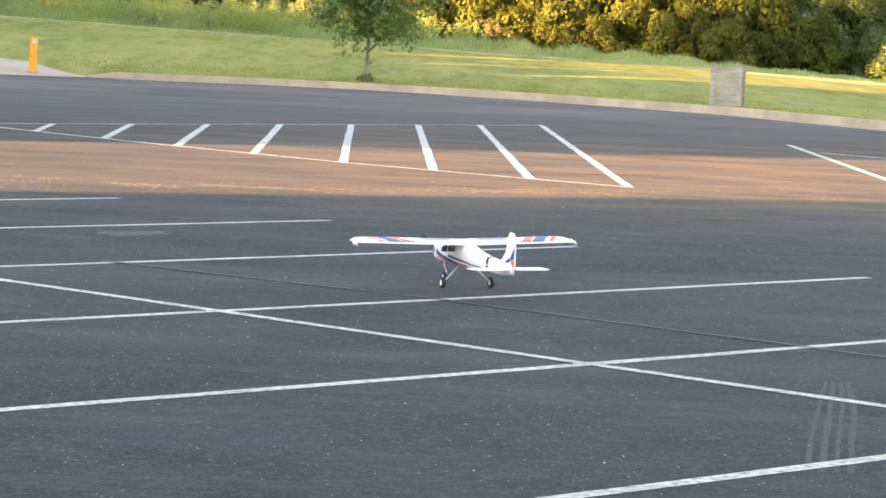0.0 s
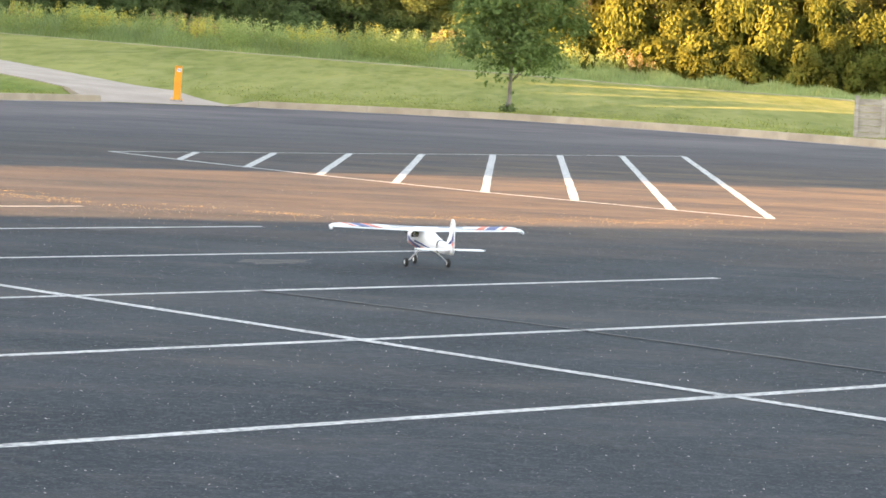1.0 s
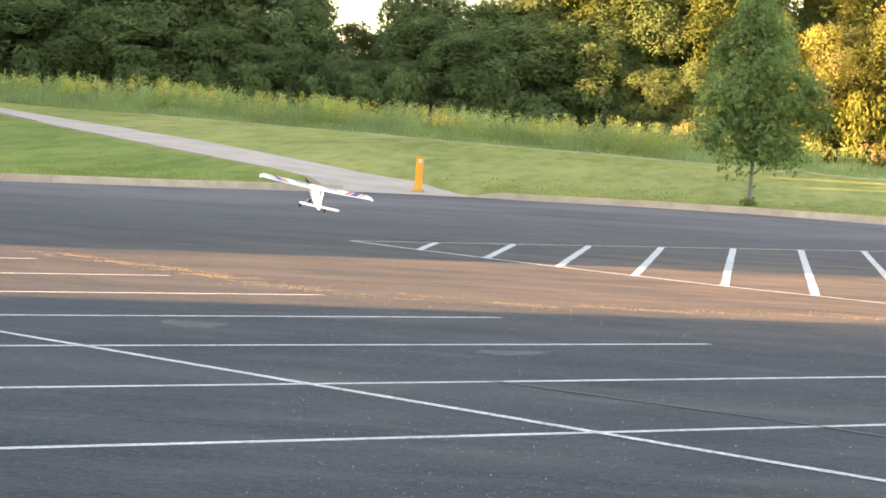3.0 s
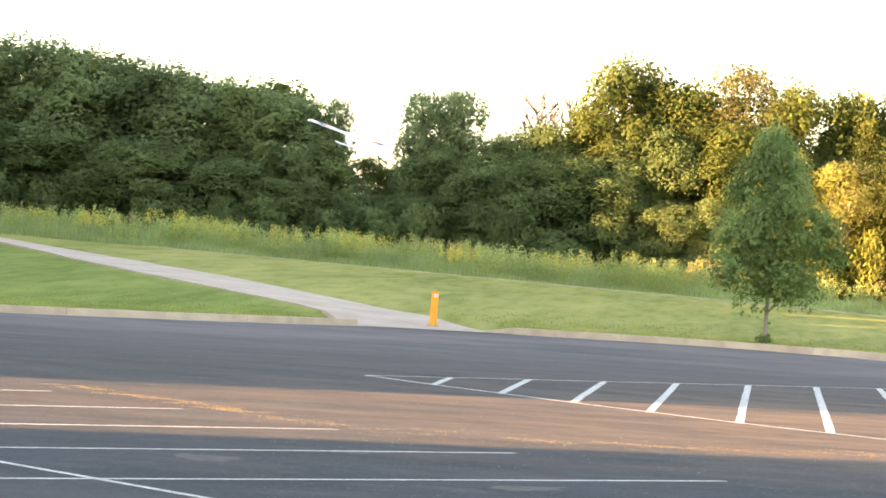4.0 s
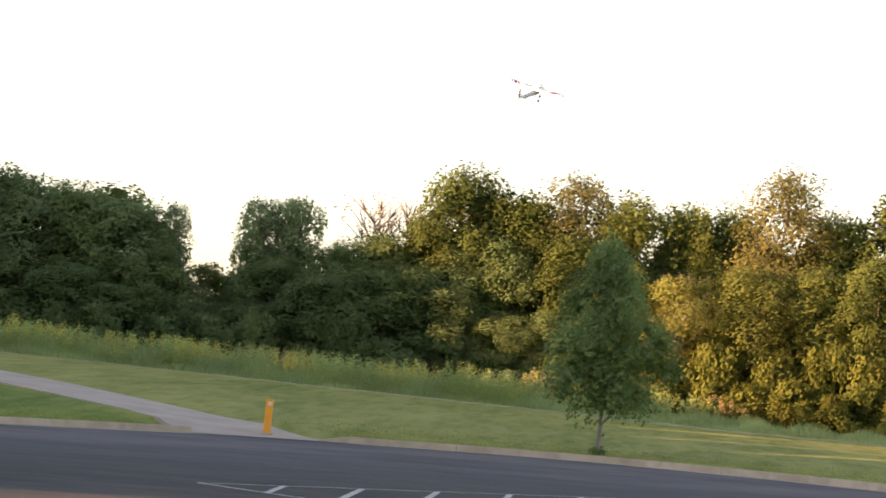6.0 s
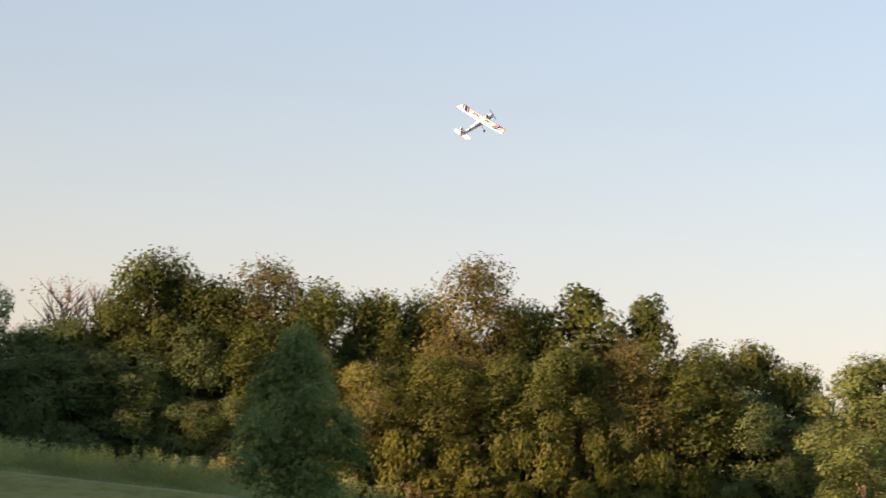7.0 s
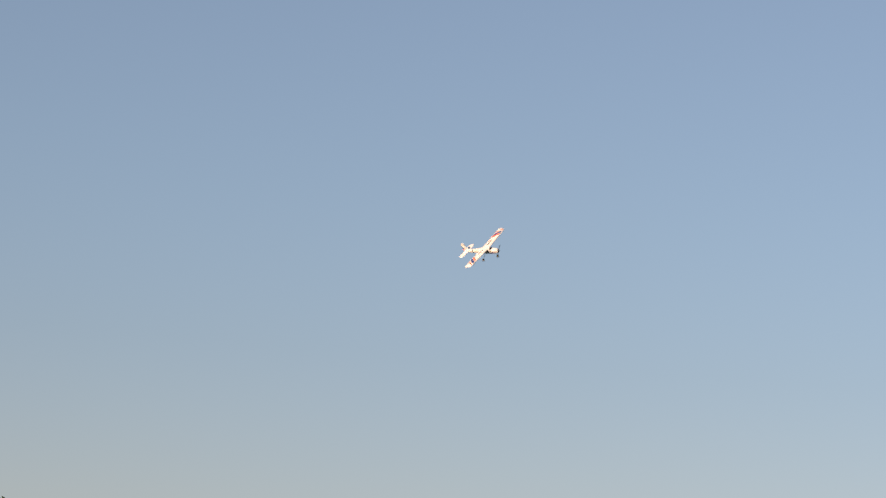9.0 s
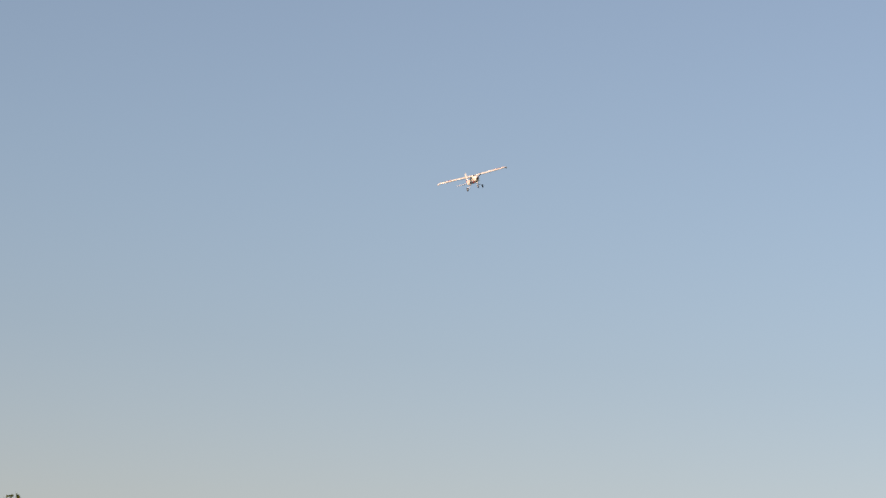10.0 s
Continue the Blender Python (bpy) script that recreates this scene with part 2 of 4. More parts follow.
M_GRIT = mat("pale_grit", (0.2, 0.195, 0.185), (0.38, 0.36, 0.335), 9, 0.9, island=0.4)
M_ORANGE = mat("orange_paint", (0.86, 0.36, 0.02), (0.9, 0.42, 0.03), 3, 0.5, 0.1, 30, (0.5, 0.16, 0.02), 20, 0.3)
M_STEEL = mat("dull_steel", (0.3, 0.3, 0.3), (0.45, 0.45, 0.45), 20, 0.45, metal=0.8)
M_WOOD = mat("weathered_wood", (0.36, 0.31, 0.27), (0.5, 0.45, 0.4), 2.0, 0.9, 0.4, 25, (0.18, 0.15, 0.12), 8, 0.5, stretch=(1, 1, 5), obj_random=0.1)
M_FOAM = mat("white_foam", (0.84, 0.84, 0.84), (0.88, 0.88, 0.88), 6, 0.45, 0.05, 200)
M_NAVY = mat("navy_decal", (0.02, 0.045, 0.2), (0.03, 0.06, 0.26), 20, 0.35)
M_REDOR = mat("orange_red_decal", (0.75, 0.1, 0.02), (0.82, 0.14, 0.03), 20, 0.35)
M_GREYDEC = mat("grey_decal", (0.2, 0.2, 0.22), (0.26, 0.27, 0.29), 20, 0.4)
M_GLASS = mat("tinted_canopy", (0.015, 0.016, 0.018), (0.025, 0.026, 0.03), 20, 0.12)
M_RUBBER = mat("black_rubber", (0.02, 0.02, 0.02), (0.03, 0.03, 0.03), 30, 0.7, 0.2, 80)
M_WIRE = mat("bare_wire", (0.5, 0.5, 0.5), (0.6, 0.6, 0.6), 30, 0.4, metal=0.7)
# brick and shingle for the unseen blocks that only cast shade
M_BRICK = mat("brick_wall", (0.3, 0.16, 0.11), (0.38, 0.22, 0.15), 3, 0.9, 0.4, 20)
M_ROOF = mat("roof_shingle", (0.1, 0.095, 0.09), (0.15, 0.14, 0.13), 4, 0.95, 0.5, 20)


# ---- building helpers ----
def from_mesh(name, verts, faces, material, parent=None, label="", smooth=False):
    me = bpy.data.meshes.new(name)
    me.from_pydata(verts, [], faces)
    me.materials.append(material)
    if smooth:
        me.polygons.foreach_set("use_smooth", [True] * len(me.polygons))
    me.update()
    ob = new(name, me)
    if parent is not None:
        ob.parent = parent
    if label:
        ob["label"] = label
    return ob


def part(name, bm, material, parent=None, label="", smooth=False):
    me = bpy.data.meshes.new(name)
    bmesh.ops.recalc_face_normals(bm, faces=bm.faces)
    bm.to_mesh(me)
    bm.free()
    me.materials.append(material)
    if smooth:
        me.polygons.foreach_set("use_smooth", [True] * len(me.polygons))
    ob = new(name, me)
    if parent is not None:
        ob.parent = parent
    if label:
        ob["label"] = label
    return ob


def box_bm(cx, cy, cz, sx, sy, sz, bevel=0.0, m=None):
    bm = bmesh.new()
    bmesh.ops.create_cube(bm, size=1)
    bmesh.ops.scale(bm, vec=(sx, sy, sz), verts=bm.verts)
    if bevel:
        bmesh.ops.bevel(bm, geom=bm.edges[:], offset=bevel, segments=2, affect="EDGES")
    bmesh.ops.translate(bm, vec=(cx, cy, cz), verts=bm.verts)
    if m is not None:
        bmesh.ops.transform(bm, matrix=m, verts=bm.verts)
    return bm


def tube(bm, pts, radii, sides=7):
    """A tapered tube along points, closed at both ends."""
    rings = []
    for i, p in enumerate(pts):
        p = Vector(p)
        d = (Vector(pts[min(i + 1, len(pts) - 1)]) - Vector(pts[max(i - 1, 0)])).normalized()
        side = d.orthogonal().normalized()
        up = d.cross(side)
        rings.append([bm.verts.new(p + radii[i] * (math.cos(k * math.tau / sides) * side + math.sin(k * math.tau / sides) * up)) for k in range(sides)])
    for a, c in zip(rings, rings[1:]):
        for k in range(sides):
            bm.faces.new((a[k], a[(k + 1) % sides], c[(k + 1) % sides], c[k]))
    bm.faces.new(rings[0][::-1])
    bm.faces.new(rings[-1])


# ---- ground: lot, kerb line, lawn rising to the meadow ----
KERB = [(-60, 52), (-20.3, 69), (-16.9, 73), (-13.3, 79), (-9.3, 80.5), (-5.5, 80.5), (-2.24, 79.2), (0, 77), (2.84, 73.3),
        (6.48, 67), (8.84, 59.8), (13, 45), (40, 20)]
KX, KY = [p[0] for p in KERB], [p[1] for p in KERB]


def kerb_y(x):
    return float(np.interp(x, KX, KY))


def lawn_z(x, y):
    az = math.degrees(math.atan2(-x, max(y, 1.0)))
    far = float(np.interp(az, [-20, -8.4, -4.4, -0.67, 2.24, 7.75, 12.2, 16.5, 25], [0.1, 0.23, 0.67, 0.88, 1.13, 1.53, 1.89, 2.18, 2.6]))
    k = min(max((y - kerb_y(x)) / (120 - kerb_y(x)), 0), 1)
    return 0.165 + (far - 0.165) * k


def build_ground():
    xs = [-3000, -800, -300, -150, -90] + [-60 + 1.5 * i for i in range(70)] + [60, 120, 300, 800, 3000]
    xs = sorted(set(xs + KX))
    offs = [(-3000, 0), (-300, 0), (-60, 0), (0.05, 0), (0.26, 1), (0.6, 1)] + [(1.5 * i, 1) for i in range(1, 45)] + [(90, 1), (200, 1), (600, 1), (3000, 1)]
    verts, faces = [], []
    for x in xs:
        for o, up in offs:
            y = kerb_y(x) + o
            z = lawn_z(x, min(y, 400)) - 0.01 if up else -0.12
            if up and 1 < o < 60:
                z += 0.05 * noise.noise((x * 0.15, y * 0.12, 0)) * min(o / 6, 1)
            if up and o <= 4.6 and -13.8 - 0.62 * (y - 79.3) < x < -8.6 - 0.72 * (y - 80.4):
                z = -0.06
            verts.append((x, y, z))
    w = len(offs)
    for i in range(len(xs) - 1):
        for j in range(w - 1):
            faces.append((i * w + j, (i + 1) * w + j, (i + 1) * w + j + 1, i * w + j + 1))
    tagged(from_mesh("ground", verts, faces, M_GRASS, smooth=True), "mown green lawn rising gently behind the parking lot", "lawn", kind="structure")


build_ground()


def build_lot():
    xs = sorted(set([-70 + 2.5 * i for i in range(45)] + [x for x in KX if x < 40]))
    rows = [-60, -30, -10, 0, 10, 20, 30, 40]
    verts, faces = [], []
    for x in xs:
        e = kerb_y(x) + 0.02
        for y in rows:
            verts.append((x, min(y, e - 1), 0))
        verts.append((x, e, 0))
    w = len(rows) + 1
    for i in range(len(xs) - 1):
        for j in range(w - 1):
            faces.append((i * w + j, (i + 1) * w + j, (i + 1) * w + j + 1, i * w + j + 1))
    return tagged(from_mesh("parking_lot", verts, faces, M_ASPHALT), "weathered dark grey asphalt parking lot with painted lines", "parking lot", kind="structure")


lot = build_lot()

# the stalls' own axes: u along the stall lines, v along the line that divides the two rows
TH, U0, V0, STALL = 0.79817, 10.707, 9.425, 2.74
UD, VD = Vector((math.cos(TH), math.sin(TH))), Vector((-math.sin(TH), math.cos(TH)))


def uv(u, v):
    return UD * (u + U0) + VD * (v + V0)


def strip(name, a, c, width, material, z=0.002, step=0.5, rag=0.004, parent=None, label=""):
    """A painted strip with slightly uneven edges."""
    a, c = Vector(a), Vector(c)
    d = c - a
    n = max(2, int(d.length / step))
    s = Vector((-d.y, d.x)).normalized() * width / 2
    verts, faces = [], []
    for i in range(n + 1):
        p = a + d * i / n
        for sg in (1, -1):
            q = p + s * sg + s.normalized() * random.uniform(-rag, rag)
            verts.append((q.x, q.y, z))
        if i:
            faces.append((2 * i - 2, 2 * i - 1, 2 * i + 1, 2 * i))
    return from_mesh(name, verts, faces, material, parent or lot, label)


for k in range(-4, 9):
    strip("stall_line", uv(-6.0, k * STALL), uv(6.02, k * STALL), 0.09, M_PAINT, 0.002)
strip("divider_line", uv(0, -14), uv(0, 26), 0.09, M_PAINT, 0.004)

HL, HTR, HBR = Vector((-7.05, 42.8)), Vector((1.67, 53.4)), Vector((1.98, 31.9))
strip("hatch_border", HL, HTR, 0.09, M_PAINT, 0.004)
EDGE = [HL, Vector((-5.76, 40.9)), Vector((-3.51, 37.87)), Vector((-1.25, 35.1)), Vector((0.4, 33.4)), HBR]
for a, c in zip(EDGE, EDGE[1:]):
    strip("hatch_border", a, c, 0.09, M_PAINT, 0.004)
for a, c in [((-5.95, 44.1), (-5.76, 40.9)), ((-4.91, 45.4), (-4.62, 39.3)), ((-3.84, 46.7), (-3.51, 37.87)), ((-2.76, 48.0), (-2.42, 36.45)),
             ((-1.65, 49.4), (-1.25, 35.1)), ((-0.54, 50.7), (-0.16, 34.1)), ((0.54, 52.0), (0.93, 32.95)), ((1.67, 53.4), (1.98, 31.9))]:
    strip("hatch_stripe", a, c, 0.108, M_PAINT, 0.002, rag=0.007)
strip("lane_line", (5.56, 48.0), (5.45, 36.4), 0.11, M_PAINT, 0.002)
strip("lane_line", (5.45, 36.4), (5.3, 26.0), 0.11, M_PAINT, 0.002)
strip("lane_line", (5.7, 44.9), (8.2, 41.0), 0.08, M_PAINT_WORN, 0.004)


def crack(pts, width):
    """A sealed crack that wanders a little."""
    verts, faces = [], []
    pts = [Vector(p) for p in pts]
    for a, c in zip(pts, pts[1:]):
        n = max(3, int((c - a).length / 0.12))
        s = Vector((-(c - a).y, (c - a).x)).normalized()
        for i in range(n + 1):
            p = a + (c - a) * i / n
            p = p + s * 0.035 * noise.noise((p.x * 2, p.y * 2, 3))
            wd = width * (0.6 + 0.5 * abs(noise.noise((p.x * 3, p.y * 3, 7))))
            k = len(verts)
            verts += [(p.x + s.x * wd, p.y + s.y * wd, 0.006), (p.x - s.x * wd, p.y - s.y * wd, 0.006)]
            if i:
                faces.append((k - 2, k - 1, k + 1, k))
    return from_mesh("sealed_crack", verts, faces, M_TAR, lot, "dark tar-sealed crack")


M_DUST = mat("dusty_stain", (0.05, 0.051, 0.053), (0.085, 0.081, 0.076), 6, 0.95, 0.3, 60, (0.05, 0.052, 0.055), 30, 0.9)


def stain(x, y, rx, ry, turn, seed):
    """A pale dusty smear with a ragged outline."""
    verts = [(x, y, 0.0012)]
    n = 26
    for k in range(n):
        a = k * math.tau / n
        r = 0.55 + 0.65 * abs(noise.noise((math.cos(a) * 2.3, math.sin(a) * 2.3, seed)))
        px, py = rx * r * math.cos(a), ry * r * math.sin(a)
        verts.append((x + px * math.cos(turn) - py * math.sin(turn), y + px * math.sin(turn) + py * math.cos(turn), 0.001))
    from_mesh("dust_smear", verts, [(0, 1 + k, 1 + (k + 1) % n) for k in range(n)], M_DUST, lot, "pale dusty smear on asphalt")


stain(-5.0, 22.9, 0.32, 0.55, 0.3, 1.5)
stain(-2.35, 21.9, 0.45, 0.3, 0.8, 2.5)
stain(-4.1, 24.9, 0.5, 0.25, 0.9, 4.5)
for k in range(4):
    for p, q in zip([(1.39, 10.9), (1.5, 11.7), (1.65, 12.7)], [(1.5, 11.7), (1.65, 12.7), (1.84 - 0.02 * k, 13.9)]):
        strip("tyre_scuff", (p[0] + 0.055 * k, p[1]), (q[0] + 0.055 * k, q[1]), 0.02 + 0.006 * (k % 2), M_SCUFF, 0.0012)
crack([uv(1.5, 5.6), uv(1.75, 2.76), uv(1.72, 0.0), uv(1.72, -2.0), uv(1.8, -9)], 0.026)


# ---- kerb, in cast lengths, with the gap of the ramp ----
def kerb_run(pts, length=3.0):
    pts = [Vector(p) for p in pts]
    along = [0.0]
    for a, c in zip(pts, pts[1:]):
        along.append(along[-1] + (c - a).length)

    def at(s):
        return Vector((float(np.interp(s, along, [p.x for p in pts])), float(np.interp(s, along, [p.y for p in pts]))))

    s = 0.0
    while s < along[-1] - 0.3:
        e = min(s + length, along[-1])
        verts, faces = [], []
        n = 3
        prof = [(0, -0.05), (0, 0.0), (0.02, 0.165), (0.035, 0.185), (0.17, 0.185), (0.18, 0.0)]
        for i in range(n + 1):
            q = s + 0.006 + (e - s - 0.012) * i / n
            p = at(q)
            d = (at(min(q + 0.5, along[-1])) - at(max(q - 0.5, 0))).normalized()
            nn = Vector((-d.y, d.x))
            for o, z in prof:
                verts.append((p.x + nn.x * o, p.y + nn.y * o, z))
            if i:
                k = (i - 1) * 6
                for j in range(5):
                    faces.append((k + j, k + 6 + j, k + 7 + j, k + 1 + j))
        faces += [(0, 1, 2, 3, 4, 5), tuple(n * 6 + j for j in (5, 4, 3, 2, 1, 0))]
        from_mesh("kerb_stone", verts, faces, M_KERB, kerb)
        s = e
    gv, gf = [], []
    m = int(along[-1] / 1.0)
    for i in range(m + 1):
        q = along[-1] * i / m
        p = at(q)
        d = (at(min(q + 0.5, along[-1])) - at(max(q - 0.5, 0))).normalized()
        nn = Vector((-d.y, d.x))
        gv += [(p.x, p.y, 0.012), (p.x - nn.x * 0.4, p.y - nn.y * 0.4, 0.006)]
        if i:
            gf.append((2 * i - 2, 2 * i - 1, 2 * i + 1, 2 * i))
    from_mesh("gutter", gv, gf, M_CONC, kerb, "pale concrete gutter strip")


kerb = tagged(new("kerb"), "sun-bleached concrete kerb between asphalt and lawn", "kerb", kind="structure")
kerb_run([(-60, 52), (-20.3, 69), (-16.9, 73), (-13.3, 79)])
kerb_run([(-9.2, 80.5), (-5.5, 80.5), (-2.24, 79.2), (0, 77), (2.84, 73.3), (6.48, 67), (8.84, 59.8), (13, 45), (22, 36)])


def kerb_flare(a, c):
    """The cast end of the kerb, which tapers down to the ramp."""
    a, c = Vector(a), Vector(c)
    d = (c - a).normalized()
    nn = Vector((-d.y, d.x)) * 0.18
    verts = [(a.x, a.y, 0.0), (a.x + nn.x, a.y + nn.y, 0.02), (a.x + nn.x, a.y + nn.y, 0.03), (a.x, a.y, 0.02),
             (c.x, c.y, 0.0), (c.x + nn.x, c.y + nn.y, 0.0), (c.x + nn.x, c.y + nn.y, 0.183), (c.x + nn.x * 0.15, c.y + nn.y * 0.15, 0.183)]
    from_mesh("kerb_end", verts, [(0, 1, 2, 3), (7, 6, 5, 4), (0, 3, 7, 4), (3, 2, 6, 7), (2, 1, 5, 6), (1, 0, 4, 5)], M_KERB, kerb)


kerb_flare((-10.1, 80.35), (-9.2, 80.49))


def build_walkway():
    near = [(-13.3, 78.9), (-13.6, 79.3), (-14.6, 81.0), (-15.9, 82.9), (-18.2, 85.6), (-20.9, 89.4), (-23.9, 94.2), (-27.2, 99.4), (-31.6, 107.1), (-39, 118.5)]
    far = [(-9.2, 80.4), (-10.2, 81.2), (-12.0, 83.7), (-14.0, 86.0), (-17.2, 90.2), (-20.0, 94.3), (-23.0, 98.6), (-25.9, 102), (-29.3, 106.6), (-36.5, 117)]
    verts, faces = [], []
    sub = 6
    for i in range(len(near) - 1):
        for s in range(sub + (i == len(near) - 2)):
            f = s / sub
            for k in range(5):
                g = k / 4
                a = Vector(near[i]).lerp(Vector(near[i + 1]), f)
                c = Vector(far[i]).lerp(Vector(far[i + 1]), f)
                p = a.lerp(c, g)
                z = lawn_z(p.x, p.y) + (0.02 if p.y < 100 else 0.05)
                if i < 2:
                    z = 0.016 + (z - 0.016) * (0.15 * f if i == 0 else 0.15 + 0.85 * f)
                verts.append((p.x, p.y, z))
    n = len(verts) // 5
    for i in range(n - 1):
        for k in range(4):
            faces.append((i * 5 + k, (i + 1) * 5 + k, (i + 1) * 5 + k + 1, i * 5 + k + 1))
    for k, flip in ((0, 1), (4, 0)):
        for i in range(n - 1):
            p, q = verts[i * 5 + k], verts[(i + 1) * 5 + k]
            j = len(verts)
            verts += [(p[0], p[1], p[2] - 0.35), (q[0], q[1], q[2] - 0.35)]
            f = (i * 5 + k, j, j + 1, (i + 1) * 5 + k)
            faces.append(f if flip else f[::-1])
    tagged(from_mesh("walkway", verts, faces, M_CONC), "pale concrete footpath climbing across the lawn", "footpath", kind="structure")


build_walkway()


def build_far_path():
    """A narrow pale path between lawn and meadow, its far side a little raised."""
    verts, faces = [], []
    for i in range(60):
        x = -29 + i * 0.9
        w = float(np.interp(x, [-29, -20, 8, 12, 24], [0.05, 0.2, 0.25, 0.8, 1.4]))
        for k, (o, up) in enumerate(((0, -0.02), (0.02, 0.012), (w, 0.02 + 0.05 * w), (w + 0.03, -0.05))):
            verts.append((x, 119.1 + o, lawn_z(x, 119.1 + o) + up))
        if i:
            faces += [(4 * i - 4 + k, 4 * i + k, 4 * i + 1 + k, 4 * i - 3 + k) for k in range(3)]
    tagged(from_mesh("far_path", verts, faces, M_DRYEDGE), "narrow dry trodden path along the meadow's edge", "footpath", kind="structure")


build_far_path()


# ---- blocks added out of view to cast the long evening shade ----
def sun_axes(a, b):
    return Vector((0.89 * a - 0.454 * b, 0.454 * a + 0.89 * b))


def shade_block(a, b0, b1, height, depth=14):
    c = sun_axes(a - depth / 2, (b0 + b1) / 2)
    m = Matrix.Translation((c.x, c.y, 0)) @ Matrix.Rotation(math.atan2(0.454, 0.89), 4, "Z")
    block = tagged(new("brick_building"), "unseen brick block added to shade the parking lot", "building")
    block.matrix_world = m
    part("block_body", box_bm(0, 0, height / 2 - 0.2, depth, b1 - b0, height + 0.3), M_BRICK, block)
    part("block_cap", box_bm(0, 0, height + 0.15, depth + 0.1, b1 - b0 + 0.1, 0.3, 0.05), M_ROOF, block)


shade_block(-45, -70, 25.5, 10.5)
shade_block(-45, 37.0, 80, 16.0)
shade_block(-45, 25.6, 36.9, 3.0)


# ---- trees ----
def leaf_cloud(lobes, per, size, rng):
    """Leaves as small bent quads, in shells round the lobes (x, y, z, rx, ry, rz)."""
    V = []
    for (x, y, z, rx, ry, rz) in lobes:
        n = int(per * (rx * ry + rx * rz + ry * rz) / 3)
        d = rng.normal(size=(n, 3))
        d /= np.linalg.norm(d, axis=1, keepdims=True)
        r = rng.uniform(0.5, 1.1, (n, 1)) ** 0.6
        lump = 1 + 0.22 * np.sin(d[:, :1] * 5 + x * 3) * np.sin(d[:, 1:2] * 6 + z * 2) + 0.15 * np.sin(d[:, 2:] * 9 + y)
        p = d * r * lump * [rx, ry, rz] + [x, y, z]
        nrm = d + rng.normal(size=(n, 3)) * 0.45
        nrm /= np.linalg.norm(nrm, axis=1, keepdims=True)
        t = np.cross(nrm, rng.normal(size=(n, 3)))
        t /= np.linalg.norm(t, axis=1, keepdims=True)
        s = np.cross(nrm, t)
        L = size * rng.uniform(0.6, 1.4, (n, 1))
        w = L * rng.uniform(0.35, 0.6, (n, 1))
        V.append(np.stack([p - t * L * 0.5, p + s * w * 0.5 + nrm * L * 0.1, p + t * L * 0.5, p - s * w * 0.5 + nrm * L * 0.1], 1).reshape(-1, 3))
    V = np.concatenate(V)
    return V, np.arange(len(V)).reshape(-1, 4)


def mesh_np(name, V, F, material, parent=None, label=""):
    return from_mesh(name, V.tolist(), F.tolist(), material, parent, label)


